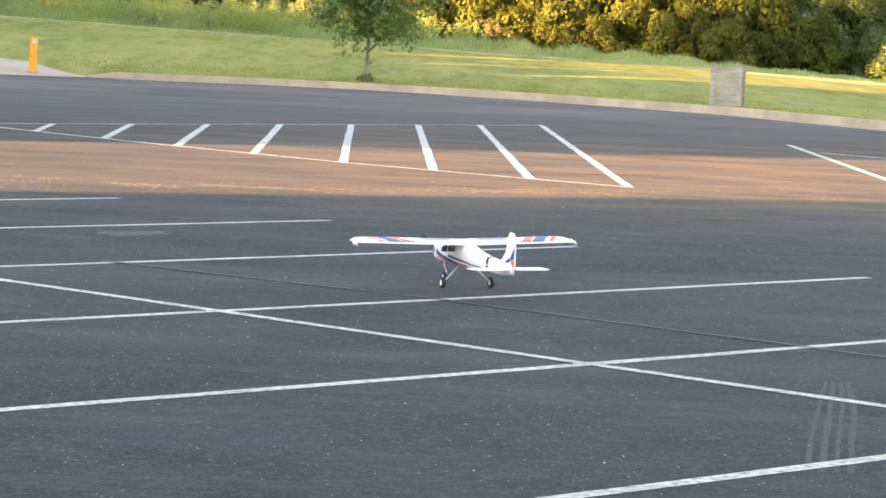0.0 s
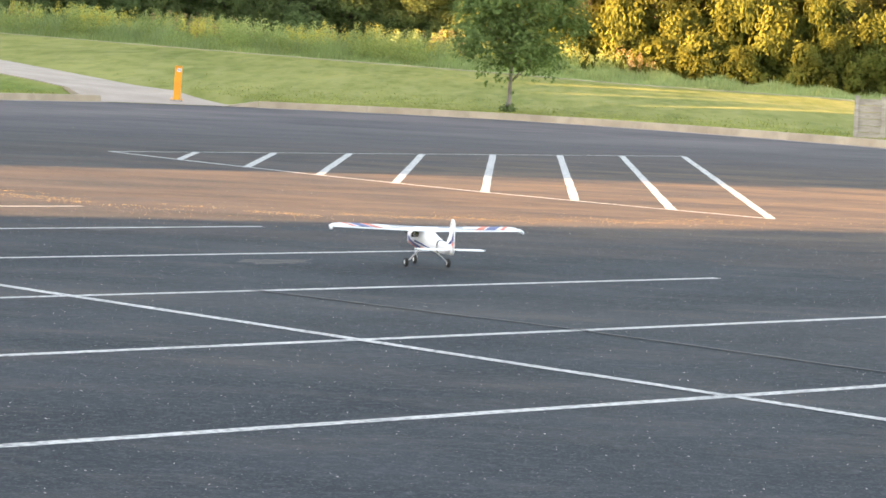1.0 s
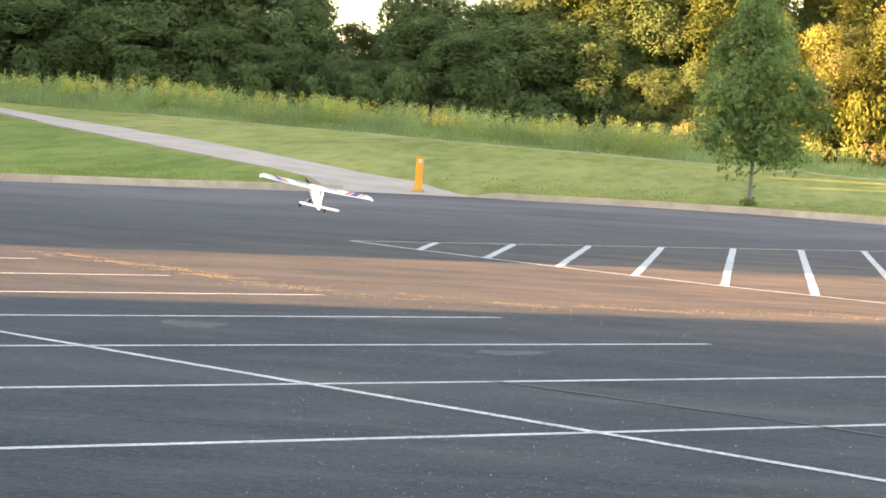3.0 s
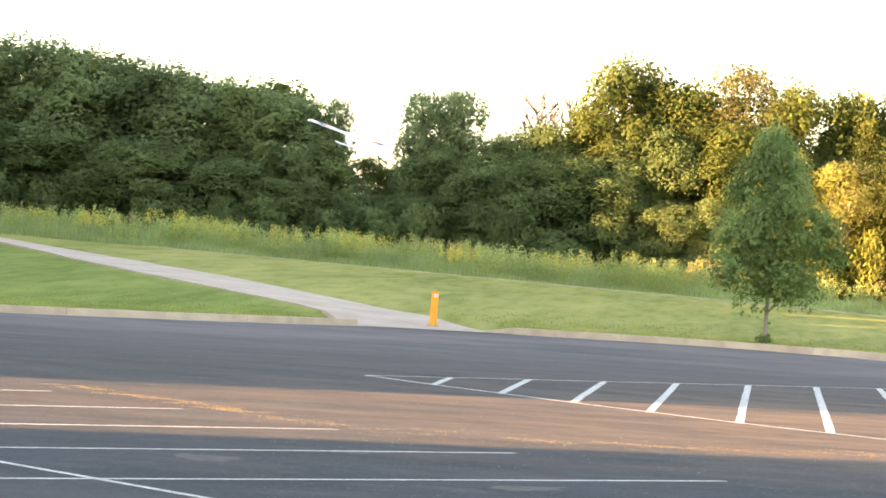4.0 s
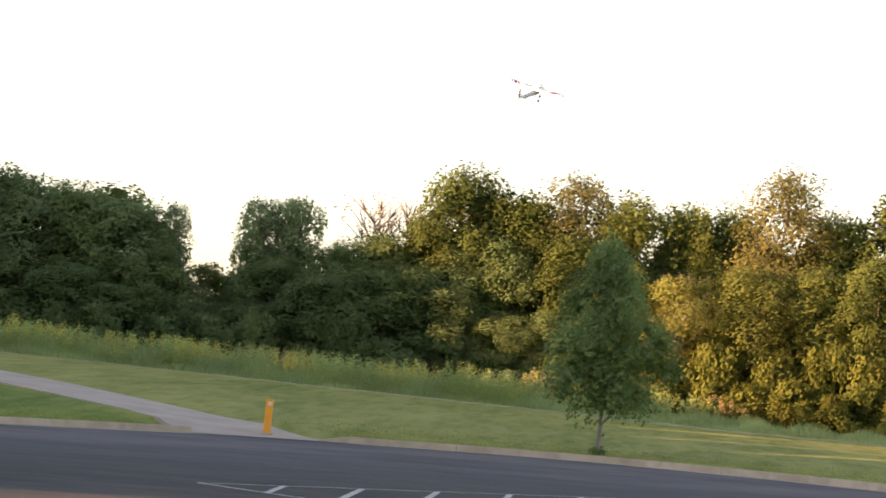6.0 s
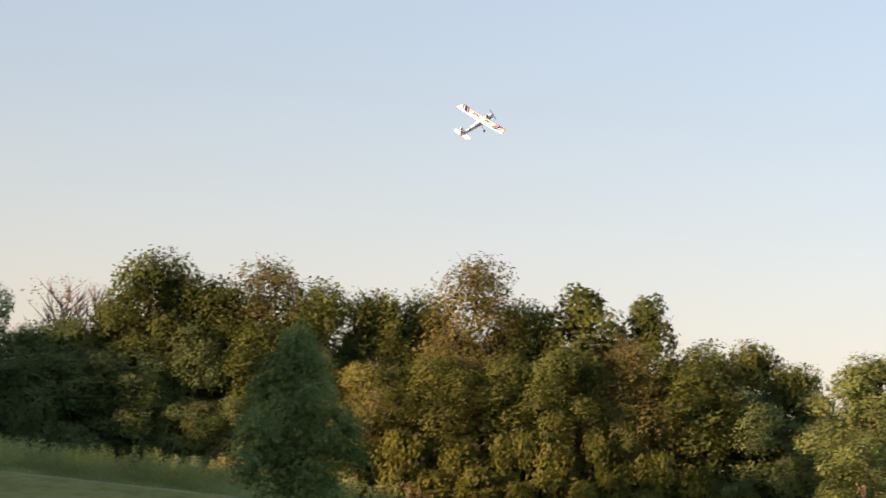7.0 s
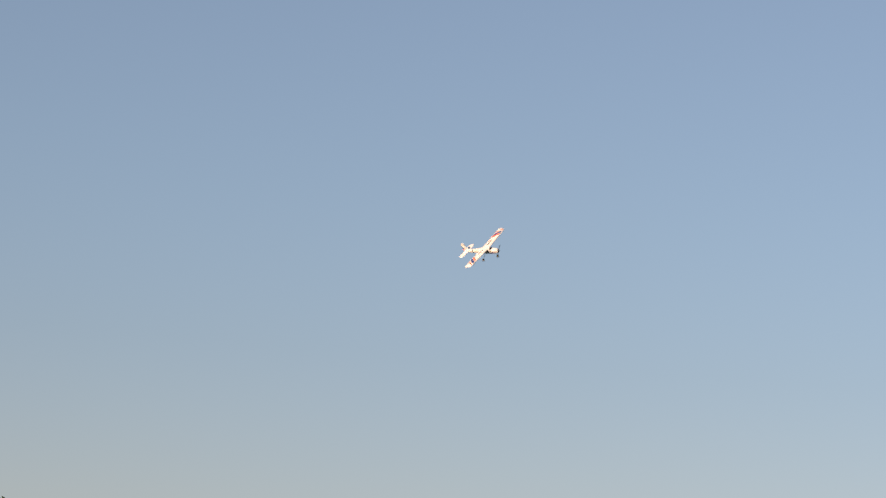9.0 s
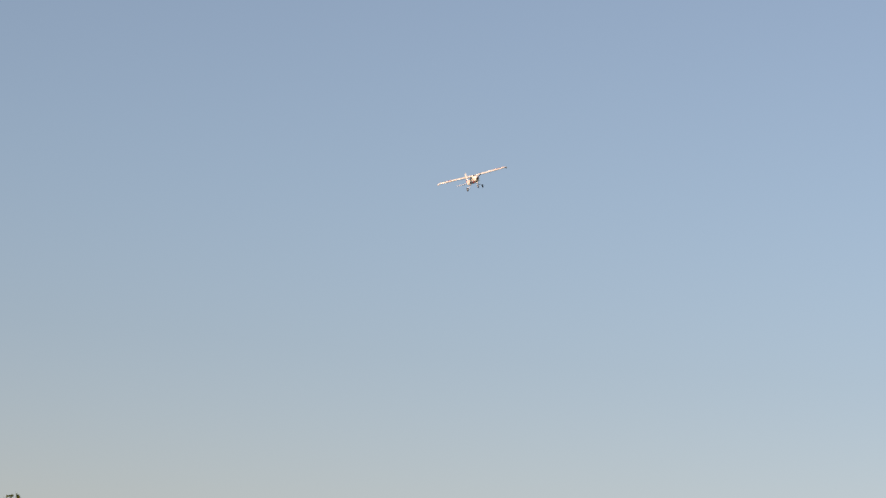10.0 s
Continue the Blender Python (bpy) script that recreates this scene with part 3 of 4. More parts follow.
def spray_crown(height, radius, low, rng, boughs, sprays, leaves, size, form=(0.75, 0.55), open_top=0.0, spread=0.3):
    """A crown of boughs, each set all over with leafy sprays, round a darker filling. form: the envelope's width at its foot and the height of its widest part.
    Returns the leaves' corners and the boughs (x, y, z, r)."""
    foot, wide = form

    def env(f):
        if f < wide:
            return radius * (foot + (1 - foot) * math.sin(f / wide * math.pi / 2))
        return radius * math.sqrt(max(0.0, 1 - ((f - wide) / (1.04 - wide)) ** 2))

    out = []
    tilt = rng.uniform(0, math.tau, 3)
    for i in range(boughs):
        f = min(max((i + rng.uniform(0, 1)) / boughs, 0.03), 0.98) ** 0.85
        a = i * 2.399 + rng.uniform(-0.6, 0.6)
        e = env(f) * (1 + 0.22 * math.sin(2 * a + tilt[0] + 5 * f) + 0.14 * math.sin(3 * a + tilt[1] - 9 * f))
        r = min(radius * rng.uniform(0.24, 0.5), 0.17 * radius + e * 0.45)
        d = max(0.0, e - r * rng.uniform(0.6, 1.2)) * rng.uniform(0.75, 1.1)
        out.append((d * math.cos(a), d * math.sin(a), low + (height - low) * f - r * 0.4, r))
    P, N, S = [], [], []
    for x, y, z, r in out:
        m = max(3, int(sprays * (r / radius / 0.33) ** 1.6 * rng.uniform(0.7, 1.2)))
        if open_top and z > height * 0.74:
            m = max(2, int(m * (1 - open_top)))
        d = rng.normal(size=(m, 3))
        d[:, 0] += 0.6 * x / radius
        d[:, 1] += 0.6 * y / radius
        d[:, 2] = np.abs(d[:, 2]) * 1.1 - 0.45
        d /= np.linalg.norm(d, axis=1, keepdims=True)
        c = d * rng.uniform(0.6, 1.12, (m, 1)) * r * [1.1, 1.1, 1.05] + [x, y, z]
        k = np.repeat(np.arange(m), leaves)
        g = np.clip(rng.normal(size=(len(k), 3)), -1.4, 1.4) * spread * rng.uniform(0.6, 1.4, (m, 1))[k]
        g -= d[k] * (g * d[k]).sum(1, keepdims=True) * 0.5
        p = c[k] + g
        p[:, 2] -= 0.3 * np.abs(g[:, 0] + g[:, 1])
        P.append(p)
        N.append((d * 0.8 + [0, 0, 0.5] + rng.normal(size=d.shape) * 0.3)[k] + rng.normal(size=p.shape) * 0.16)
        S.append(size * rng.uniform(0.6, 1.35, len(p)))
        if open_top and z > height * 0.74:
            continue
        w = rng.normal(size=(22, 3))
        w /= np.linalg.norm(w, axis=1, keepdims=True)
        P.append(w * rng.uniform(0.1, 0.55, (22, 1)) * r + [x, y, z])
        N.append(w + rng.normal(size=w.shape) * 0.5)
        S.append(np.full(22, size * 2.2))
    p, nrm, L = np.concatenate(P), np.concatenate(N), np.concatenate(S)[:, None]
    p[:, 2] *= height / np.percentile(p[:, 2], 99.8)
    nrm /= np.linalg.norm(nrm, axis=1, keepdims=True)
    t = np.cross(nrm, rng.normal(size=p.shape))
    t /= np.linalg.norm(t, axis=1, keepdims=True)
    q = np.cross(nrm, t)
    w = L * rng.uniform(0.45, 0.7, L.shape)
    V = np.stack([p - t * L * 0.5, p + q * w * 0.5 - nrm * L * 0.08, p + t * L * 0.5, p - q * w * 0.5 - nrm * L * 0.08], 1).reshape(-1, 3)
    return V, np.arange(len(V)).reshape(-1, 4), out


def build_tree(name, label, seed, leaf, bark, radius=2.8, low=0.8, boughs=34, sprays=28, leaves=22, size=0.2, form=(0.75, 0.5), open_top=0.0, spread=0.33, trunk=0.16, limbs=14):
    """A tree 10 m high, to be scaled to its place."""
    rng = np.random.default_rng(seed)
    tree = tagged(new(name), label, "tree", group="trees of the woods")
    V, F, lobes = spray_crown(10, radius, low, rng, boughs, sprays, leaves, size, form, open_top, spread)
    mesh_np("crown", V, F, leaf, tree)
    bm = bmesh.new()
    sway = [(0.25 * math.sin(i * 1.3 + seed) * i / 6, 0.25 * math.cos(i * 1.7 + seed) * i / 6, -0.3 + 8.9 * i / 6) for i in range(7)]
    tube(bm, sway, [trunk * (1.25 if i == 0 else 1) * (1 - 0.13 * i) for i in range(7)])
    for x, y, z, r in lobes[::max(1, len(lobes) // limbs)]:
        z0 = max(low * 0.8, z - math.hypot(x, y) * 0.9 - 0.3)
        tube(bm, [(0.1 * x, 0.1 * y, z0), (0.55 * x, 0.55 * y, z0 + (z - z0) * 0.45), (x, y, z + r * 0.4)], [trunk * 0.42, trunk * 0.26, trunk * 0.07], 5)
        for k in range(3 if open_top or limbs > 20 else 0):
            a = k * 2.1 + x
            tube(bm, [(0.6 * x, 0.6 * y, z0 + (z - z0) * 0.5), (x + r * 0.5 * math.cos(a), y + r * 0.5 * math.sin(a), z + r * 0.3), (x + r * math.cos(a), y + r * math.sin(a), z + r * 0.9)],
                 [trunk * 0.22, trunk * 0.1, trunk * 0.04], 4)
    part("trunk", bm, bark, tree, smooth=True)
    tree["spread"] = radius
    return tree


def place(tree, x, y, turn, sx, sz, first=[]):
    m = Matrix.Translation((x, y, lawn_z(x, y) - 0.05)) @ Matrix.Rotation(turn, 4, "Z") @ Matrix.Diagonal((sx, sx, sz, 1))
    if tree.name not in first:
        first.append(tree.name)
        tree.matrix_world = m
        return tree
    return copy_thing_at(tree, m)


def copy_thing_at(tree, m):
    old = tree.matrix_basis.copy()
    tree.matrix_basis = Matrix.Identity(4)
    out = copy_thing(tree, m)
    tree.matrix_basis = old
    return out


KINDS = {
    "d1": build_tree("woodland_tree", "tall dark green broadleaf tree in evening shade", 11, M_LEAF_DARK, M_BARK, form=(0.85, 0.45)),
    "d2": build_tree("woodland_tree", "dense dark green broadleaf tree at the wood's edge", 12, M_LEAF_DARK, M_BARK, radius=2.6, form=(0.9, 0.4), size=0.18),
    "m1": build_tree("woodland_tree", "leafy broadleaf tree, its green lightened for open sky", 25, M_LEAF_SKYLIT, M_BARK, form=(0.85, 0.45)),
    "b1": build_tree("woodland_tree", "dark green tree for the deep woods and for unseen shade", 21, M_LEAF_DARK, M_BARK, radius=2.9, boughs=34, sprays=14, leaves=7, size=0.4),
    "b2": build_tree("woodland_tree", "green tree for the deep woods and for unseen shade casters", 22, M_LEAF, M_BARK, radius=2.7, low=1.6, boughs=30, sprays=13, leaves=7, size=0.4),
    "g1": build_tree("woodland_tree", "tall green broadleaf tree catching evening sun", 13, M_LEAF, M_BARK, low=1.2, form=(0.7, 0.5)),
    "g2": build_tree("woodland_tree", "leafy green tree with an uneven crown", 14, M_LEAF, M_BARK, radius=2.5, low=1.6, boughs=38, form=(0.65, 0.55)),
    "o1": build_tree("woodland_tree", "olive brown tree with an open feathery top", 23, M_LEAF_OLIVE, M_BARK, radius=2.6, low=1.4, boughs=46, size=0.16, leaves=20, form=(0.7, 0.5), open_top=0.45),
    "a1": build_tree("woodland_tree", "slender green tree with an airy top", 24, M_LEAF, M_BARK, radius=1.9, low=1.6, boughs=34, sprays=17, size=0.24, spread=0.26, form=(0.7, 0.6), open_top=0.35),
    "y1": build_tree("woodland_tree", "yellow-green tree glowing in low sun", 15, M_LEAF_GOLD, M_BARK, low=0.6, size=0.17, leaves=20, form=(0.8, 0.5)),
    "y2": build_tree("woodland_tree", "golden olive tree with pale branches", 16, M_LEAF_GOLD, M_PALEBARK, radius=2.6, low=0.9, boughs=36, size=0.16, leaves=20, form=(0.75, 0.55), limbs=26),
    "y3": build_tree("wayside_tree", "light green tree with upright shoots in full sun", 19, M_LEAF_LIGHT, M_BARK, radius=1.9, low=1.0, boughs=34, size=0.14, spread=0.2, form=(0.8, 0.35)),
    "s1": build_tree("woodland_tree", "slim green tree leafy to its foot", 17, M_LEAF_SKYLIT, M_PALEBARK, radius=2.0, boughs=40, sprays=15, form=(0.85, 0.45), spread=0.27, open_top=0.3),
    "t1": build_tree("bare_topped_tree", "thin tree with bare pale twigs near its top", 18, M_TWIG, M_PALEBARK, radius=1.9, low=3.0, boughs=40, sprays=5, leaves=9, size=0.15, form=(0.5, 0.75), open_top=0.5, limbs=40),
}
# kind, x, y, height of the top, spread of the crown
WOODS = [("d1", -44.8, 139, 11.7, 3.6), ("m1", -40.4, 138, 11.9, 3.1), ("g1", -36.9, 140, 11.6, 2.4), ("m1", -37.4, 137.5, 11.0, 2.6), ("m1", -34.2, 138, 11.0, 2.5), ("m1", -31.6, 138, 10.5, 2.4),
         ("d2", -29.0, 138, 10.3, 2.2), ("m1", -26.9, 138, 9.7, 2.0), ("s1", -24.7, 138, 9.6, 1.0), ("d2", -25.4, 136.5, 7.6, 1.8), ("s1", -20.7, 138, 10.1, 1.35), ("s1", -18.9, 138.5, 10.3, 1.3), ("s1", -19.8, 139.6, 10.2, 1.3), ("a1", -23.1, 138.5, 6.9, 0.9),
         ("d1", -19.8, 136.6, 7.4, 1.7), ("d2", -16.8, 137, 8.3, 1.5), ("t1", -15.2, 138.5, 10.7, 1.6), ("t1", -13.7, 139, 10.5, 1.6), ("d1", -14.6, 137, 8.8, 1.9), ("g2", -12.5, 138.5, 9.8, 1.4),
         ("g1", -10.7, 138, 12.3, 2.0), ("g2", -8.4, 138, 11.2, 1.8), ("o1", -5.6, 138.5, 12.2, 2.3), ("g1", -3.0, 138, 11.4, 1.9), ("d2", -11.4, 136.4, 8.4, 1.7), ("d1", -8.8, 135.8, 8.8, 1.6), ("g2", -5.6, 135.6, 9.2, 1.7),
         ("g2", -0.2, 139, 11.2, 1.4), ("g1", 1.6, 139.5, 11.3, 1.5), ("o1", 4.2, 138, 13.0, 2.2), ("g2", 6.7, 138.5, 11.2, 1.3), ("a1", 9.3, 138.5, 12.1, 1.5), ("a1", 12.2, 138.5, 11.9, 1.15), ("g1", 10.6, 140, 10.0, 1.8),
         ("g1", 15.0, 138, 9.9, 1.8), ("g2", 17.4, 138, 10.1, 1.3), ("g2", 19.4, 138, 9.2, 1.3), ("y3", 16.75, 100, 7.6, 1.6), ("d1", 21.0, 138, 7.4, 1.4), ("d2", 22.8, 138, 8.8, 1.5), ("d1", 25.2, 138, 9.5, 1.8),
         ("d2", 27.7, 138, 9.0, 1.6), ("d1", 30.8, 138, 8.2, 1.9), ("d2", 33.6, 138, 7.2, 1.9), ("d1", 37.4, 138, 7.2, 2.4), ("d2", 42, 138, 7.2, 2.6),
         # lower front layer
         ("d2", -42, 134, 7.6, 2.8), ("d1", -37.6, 134, 7.2, 2.5), ("d2", -33.2, 134, 6.8, 2.4), ("d1", -29.2, 134, 6.3, 2.1), ("d2", -26, 133.5, 5.6, 1.8), ("d1", -22.8, 134.5, 5.0, 1.6), ("d2", -19.9, 134, 5.2, 1.7),
         ("d1", -17.0, 134, 6.6, 1.8), ("d2", -14.0, 134, 7.2, 1.9), ("d1", -11.2, 134, 6.4, 1.7), ("d2", -8.6, 133.5, 5.4, 1.5), ("d2", -6.4, 133.8, 5.6, 1.3), ("g1", -3.6, 134.5, 8.4, 1.5), ("y1", -4.2, 132.5, 5.6, 1.3),
         ("y2", -0.6, 133, 7.6, 1.7), ("y1", 2.6, 133, 8.3, 1.9), ("g2", 5.6, 133.5, 8.3, 1.6), ("g1", 8.4, 133, 9.0, 1.7), ("o1", 11.2, 134, 9.6, 1.6), ("y2", 10.9, 132.6, 6.6, 1.2), ("g2", 14.2, 134, 8.6, 1.7),
         ("d1", 17.0, 134, 7.6, 1.7), ("d2", 20.0, 134, 6.6, 1.7), ("d1", 23.6, 133.5, 6.0, 1.8), ("d2", 27.5, 133.5, 5.6, 1.9)]
rw = random.Random(5)
for kind, x, y, top, wide in WOODS:
    base = lawn_z(x, y) - 0.05
    place(KINDS[kind], x, y, rw.uniform(0, 6.28), (1.1 if kind == "s1" or x > 20 else 1.4) * wide / KINDS[kind]["spread"], (top - base) / 10)
for i in range(26):
    x = -54 + i * 4.0 + rw.uniform(-1, 1)
    if -27.5 < x < -22.5 or -19.6 < x < -17.4:
        continue
    place(KINDS[rw.choice(["b1", "b2"])], x, 147 + rw.uniform(-2, 4), rw.uniform(0, 6.28), rw.uniform(1.0, 1.25), (9.0 if x < -27 else 5.8 if x < -12 else rw.uniform(8.6, 9.8) if x < 14 else 6.5) / 10)
# trees added out of view so that the slope lies in shade
for i in range(26):
    a, b = -3 + 6 * (i % 2), 130.5 + i * 1.7
    p = sun_axes(a, b)
    place(KINDS["b1"], p.x, p.y, rw.uniform(0, 6.28), 1.5, 1.34 if i < 3 else 1.45)

# an open row, likewise unseen, added to dapple the lawn
for i in range(32):
    p = sun_axes(-18 + 7 * (i % 3), 80 + i * 1.5)
    place(KINDS["b2"], p.x, p.y, i * 1.7, 1.15, rw.uniform(0.62, 0.78) if i < 12 else rw.uniform(0.58, 0.68) if i < 19 else rw.uniform(0.72, 0.84))
# more unseen crowns to darken the lower woods left of the middle
for i in range(9):
    p = sun_axes(-3 + 6 * (i % 2), 125.4 + i * 0.85)
    place(KINDS["b1"], p.x, p.y, i * 2.1, 1.1, 1.1)
# tall unseen trees placed to shade the right end of the woods
for b in (103.5, 105.5, 107.8):
    p = sun_axes(-14, b)
    place(KINDS["b1"], p.x, p.y, b, 0.9, 1.75)
# short unseen trees that keep sun off the foot of the woods
for b in (121.4, 122.6, 123.8):
    p = sun_axes(-6, b)
    place(KINDS["b1"], p.x, p.y, b, 0.8, 0.88)
# unseen trees added beside the blocks to fray the edge of their shade
for a, b, s, w in [(-30, 38.5, 1.1, 1.1), (-24, 41, 1.0, 1.1), (-34, 36.8, 0.62, 0.6)]:
    p = sun_axes(a, b)
    place(KINDS["b2"], p.x, p.y, b, w, s)

# ---- bushes at the wood's edge ----
def build_bush(seed, leaf, label):
    rng = np.random.default_rng(seed)
    bush = tagged(new("bush"), label, "bush", group="bushes along the woods")
    V, F, lobes = spray_crown(2.0, 1.25, 0.15, rng, 15, 18, 15, 0.17, (0.9, 0.3), 0.0, 0.17)
    mesh_np("foliage", V, F, leaf, bush)
    bm = bmesh.new()
    for x, y, z, *_ in lobes[:7]:
        tube(bm, [(x * 0.2, y * 0.2, -0.1), (x * 0.5, y * 0.5, z * 0.6), (x, y, z)], [0.03, 0.022, 0.01], 5)
    part("stems", bm, M_BARK, bush)
    return bush


BUSHES = [build_bush(31, M_LEAF_BUSH, "bright yellow-green bush at the wood's edge"), build_bush(32, M_LEAF_BUSH, "sunlit leafy bush beside tall grass"),
          build_bush(33, M_LEAF_DARK, "dark green bush under the trees")]
for i in range(44):
    x = -44 + i * 1.75 + rw.uniform(-0.6, 0.6)
    bright = -5 < x < 14.5
    place(BUSHES[rw.choice([0, 1]) if bright else 2], x, (130 if bright else 131.6) + rw.uniform(-0.8, 1.6), rw.uniform(0, 6.28), rw.uniform(0.85, 1.25), rw.uniform(0.8, 1.35) * (1.15 if bright else 1.2))
for x, y, h in [(4.6, 128.6, 1.25), (6.2, 128.2, 1.0), (7.6, 128.8, 1.3), (9.2, 128.3, 1.15), (10.4, 128.9, 1.4), (11.9, 128.2, 1.1), (13.4, 128.8, 0.9)]:
    place(BUSHES[0], x, y, x * 3, 0.95, h)
for x, y, h in [(-1.5, 130.6, 1.5), (1.2, 130.8, 1.9), (3.6, 130.6, 1.7), (5.9, 130.9, 2.1), (8.1, 130.6, 1.9), (10.0, 131, 2.3), (12.2, 130.7, 2.0), (14.4, 130.9, 1.8), (15.9, 130.4, 1.4)]:
    place(BUSHES[1], x, y, x * 2, 1.15, h)

# ---- young tree on the lawn by the kerb ----
def build_young_tree():
    rng = np.random.default_rng(41)
    tree = tagged(new("young_tree"), "young green shade tree with a slim pale trunk on the lawn", "tree")
    V, F, lobes = spray_crown(6.0, 1.6, 1.5, rng, 60, 20, 14, 0.13, (0.75, 0.3), 0.0, 0.2)
    V[:, :2] *= np.interp(V[:, 2], [1, 2.6, 4.2, 5.2, 6.1], [1, 1, 0.85, 0.68, 0.42])[:, None]
    lobes = [(x * float(np.interp(z, [2.6, 4.2, 6], [1, 0.8, 0.45])), y * float(np.interp(z, [2.6, 4.2, 6], [1, 0.8, 0.45])), z, r) for x, y, z, r in lobes]
    mesh_np("crown", V, F, M_LEAF_LONE, tree)
    bm = bmesh.new()
    tube(bm, [(0, 0, -0.1), (0, 0, 0.1), (0.02, 0, 0.8), (0.03, 0.01, 2.5), (0, 0, 5.2)], [0.1, 0.065, 0.055, 0.045, 0.012], 8)
    for x, y, z, *_ in lobes[::3]:
        tube(bm, [(0.02, 0, max(0.8, z - 0.9)), (x * 0.6, y * 0.6, z - 0.25), (x, y, z)], [0.02, 0.013, 0.006], 5)
    part("trunk", bm, M_PALEBARK, tree, "slim pale grey trunk", True)
    V, F = leaf_cloud([(0, 0, 0.08, 0.22, 0.22, 0.14)], 9000, 0.08, rng)
    mesh_np("ground_leaves", V, F, M_LEAF_DARK, tree, "dark leafy tuft round the trunk")
    return tree


young = build_young_tree()
young.matrix_world = Matrix.Translation((-2.33, 80.7, lawn_z(-2.33, 80.7) - 0.01))

# ---- meadow of tall grass and goldenrod ----
def build_meadow():
    rng = np.random.default_rng(51)

    def blades(n, hmin, hmax, width, lean, y0, y1):
        x = rng.uniform(-48, 40, n)
        y = rng.uniform(y0, y1, n)
        keep = np.array([lawn_z(a, c) for a, c in zip(x, y)])
        fade = np.interp(x, [-48, -10, 5, 12, 20, 40], [1, 0.95, 0.6, 0.4, 0.15, 0.1])
        patch = 0.8 + 0.35 * np.sin(x * 0.9) * np.sin(y * 0.7 + x * 0.23) + 0.2 * np.sin(x * 2.7)
        hgt = rng.uniform(hmin, hmax, n) * fade * patch * np.clip((y - 119.6) / 3.0, 0.3, 1)
        a = rng.uniform(0, math.tau, n)
        dx, dy = np.cos(a) * width, np.sin(a) * width
        lx, ly = rng.normal(size=n) * lean * hgt, rng.normal(size=n) * lean * hgt
        V = np.stack([np.stack([x - dx, y - dy, keep - 0.05], 1), np.stack([x + dx, y + dy, keep - 0.05], 1),
                      np.stack([x + dx * 0.8 + lx * 0.4, y + dy * 0.8 + ly * 0.4, keep + hgt * 0.6], 1),
                      np.stack([x + lx, y + ly, keep + hgt], 1),
                      np.stack([x - dx * 0.8 + lx * 0.4, y - dy * 0.8 + ly * 0.4, keep + hgt * 0.6], 1)], 1)
        return V.reshape(-1, 3), np.arange(n * 5).reshape(-1, 5)

    V, F = blades(90000, 0.5, 1.1, 0.013, 0.2, 120.1, 129)
    tagged(mesh_np("tall_grass", V, F, M_BLADE), "unmown meadow of tall green grass before the woods", "tall grass", kind="stuff")

    def heads(n, x0, x1, y0, y1, z0, z1, r, per, size, clump, tall=1.0, near=0.5):
        """Flower heads or leaves on upright plants that stand together in clumps."""
        lobes = []
        cx, cy, ch = rng.uniform(x0, x1, clump), rng.uniform(y0, y1, clump), rng.uniform(0.75, 1.15, clump)
        for _ in range(n):
            k = rng.integers(clump)
            x, y = cx[k] + rng.normal() * near, min(max(cy[k] + rng.normal() * near, 120.4), 130)
            z = lawn_z(x, y) + rng.uniform(z0, z1) * ch[k]
            w = r * rng.uniform(0.6, 1.3)
            lobes.append((x, y, z, w, w, w * tall * rng.uniform(0.8, 1.3)))
        return leaf_cloud(lobes, per, size, rng)

    V, F = heads(650, -46, 0, 121, 127, 0.85, 1.35, 0.13, 1500, 0.07, 34, 1.9, 0.6)
    tagged(mesh_np("goldenrod", V, F, M_BLOOM), "yellow goldenrod blooms in the meadow", "wildflowers", kind="stuff")
    V, F = heads(2900, -46, 1, 120.6, 129.5, 0.2, 1.15, 0.15, 620, 0.11, 210, 2.2, 0.45)
    tagged(mesh_np("meadow_weeds", V, F, M_WEED), "leafy green weeds standing in tall grass", "weeds", kind="stuff")
    V, F = heads(170, -40, 2, 121, 127, 0.8, 1.3, 0.12, 1000, 0.08, 14, 1.8)
    tagged(mesh_np("seedheads", V, F, M_RUST), "rusty brown seedheads among meadow grass", "seedheads", kind="stuff")


build_meadow()


# ---- grass tufts along the lawn's edges ----
def build_tufts():
    rng = np.random.default_rng(61)
    n = 30000
    x = rng.uniform(-34, 14, n)
    ky = np.array([kerb_y(a) for a in x])
    y = ky + 0.22 + np.abs(rng.normal(size=n)) * 7 * rng.uniform(0, 1, n) ** 1.5
    ok = ~((x > -15.5 - (y - 80) * 0.62) & (x < -8.9 - (y - 81) * 0.62) & (y > 78))
    x, y = x[ok], y[ok]
    n = len(x)
    z = np.array([lawn_z(a, c) for a, c in zip(x, y)]) - 0.02
    h = rng.uniform(0.02, 0.06, n)
    a = rng.uniform(0, math.tau, n)
    dx, dy = np.cos(a) * 0.02, np.sin(a) * 0.02
    V = np.stack([np.stack([x - dx, y - dy, z], 1), np.stack([x + dx, y + dy, z], 1), np.stack([x + rng.normal(size=n) * 0.03, y + rng.normal(size=n) * 0.03, z + h], 1)], 1)
    tagged(mesh_np("lawn_tufts", V.reshape(-1, 3), np.arange(n * 3).reshape(-1, 3), M_TUFT), "short grass tufts fringing the lawn by the kerb", "grass", kind="stuff")


build_tufts()


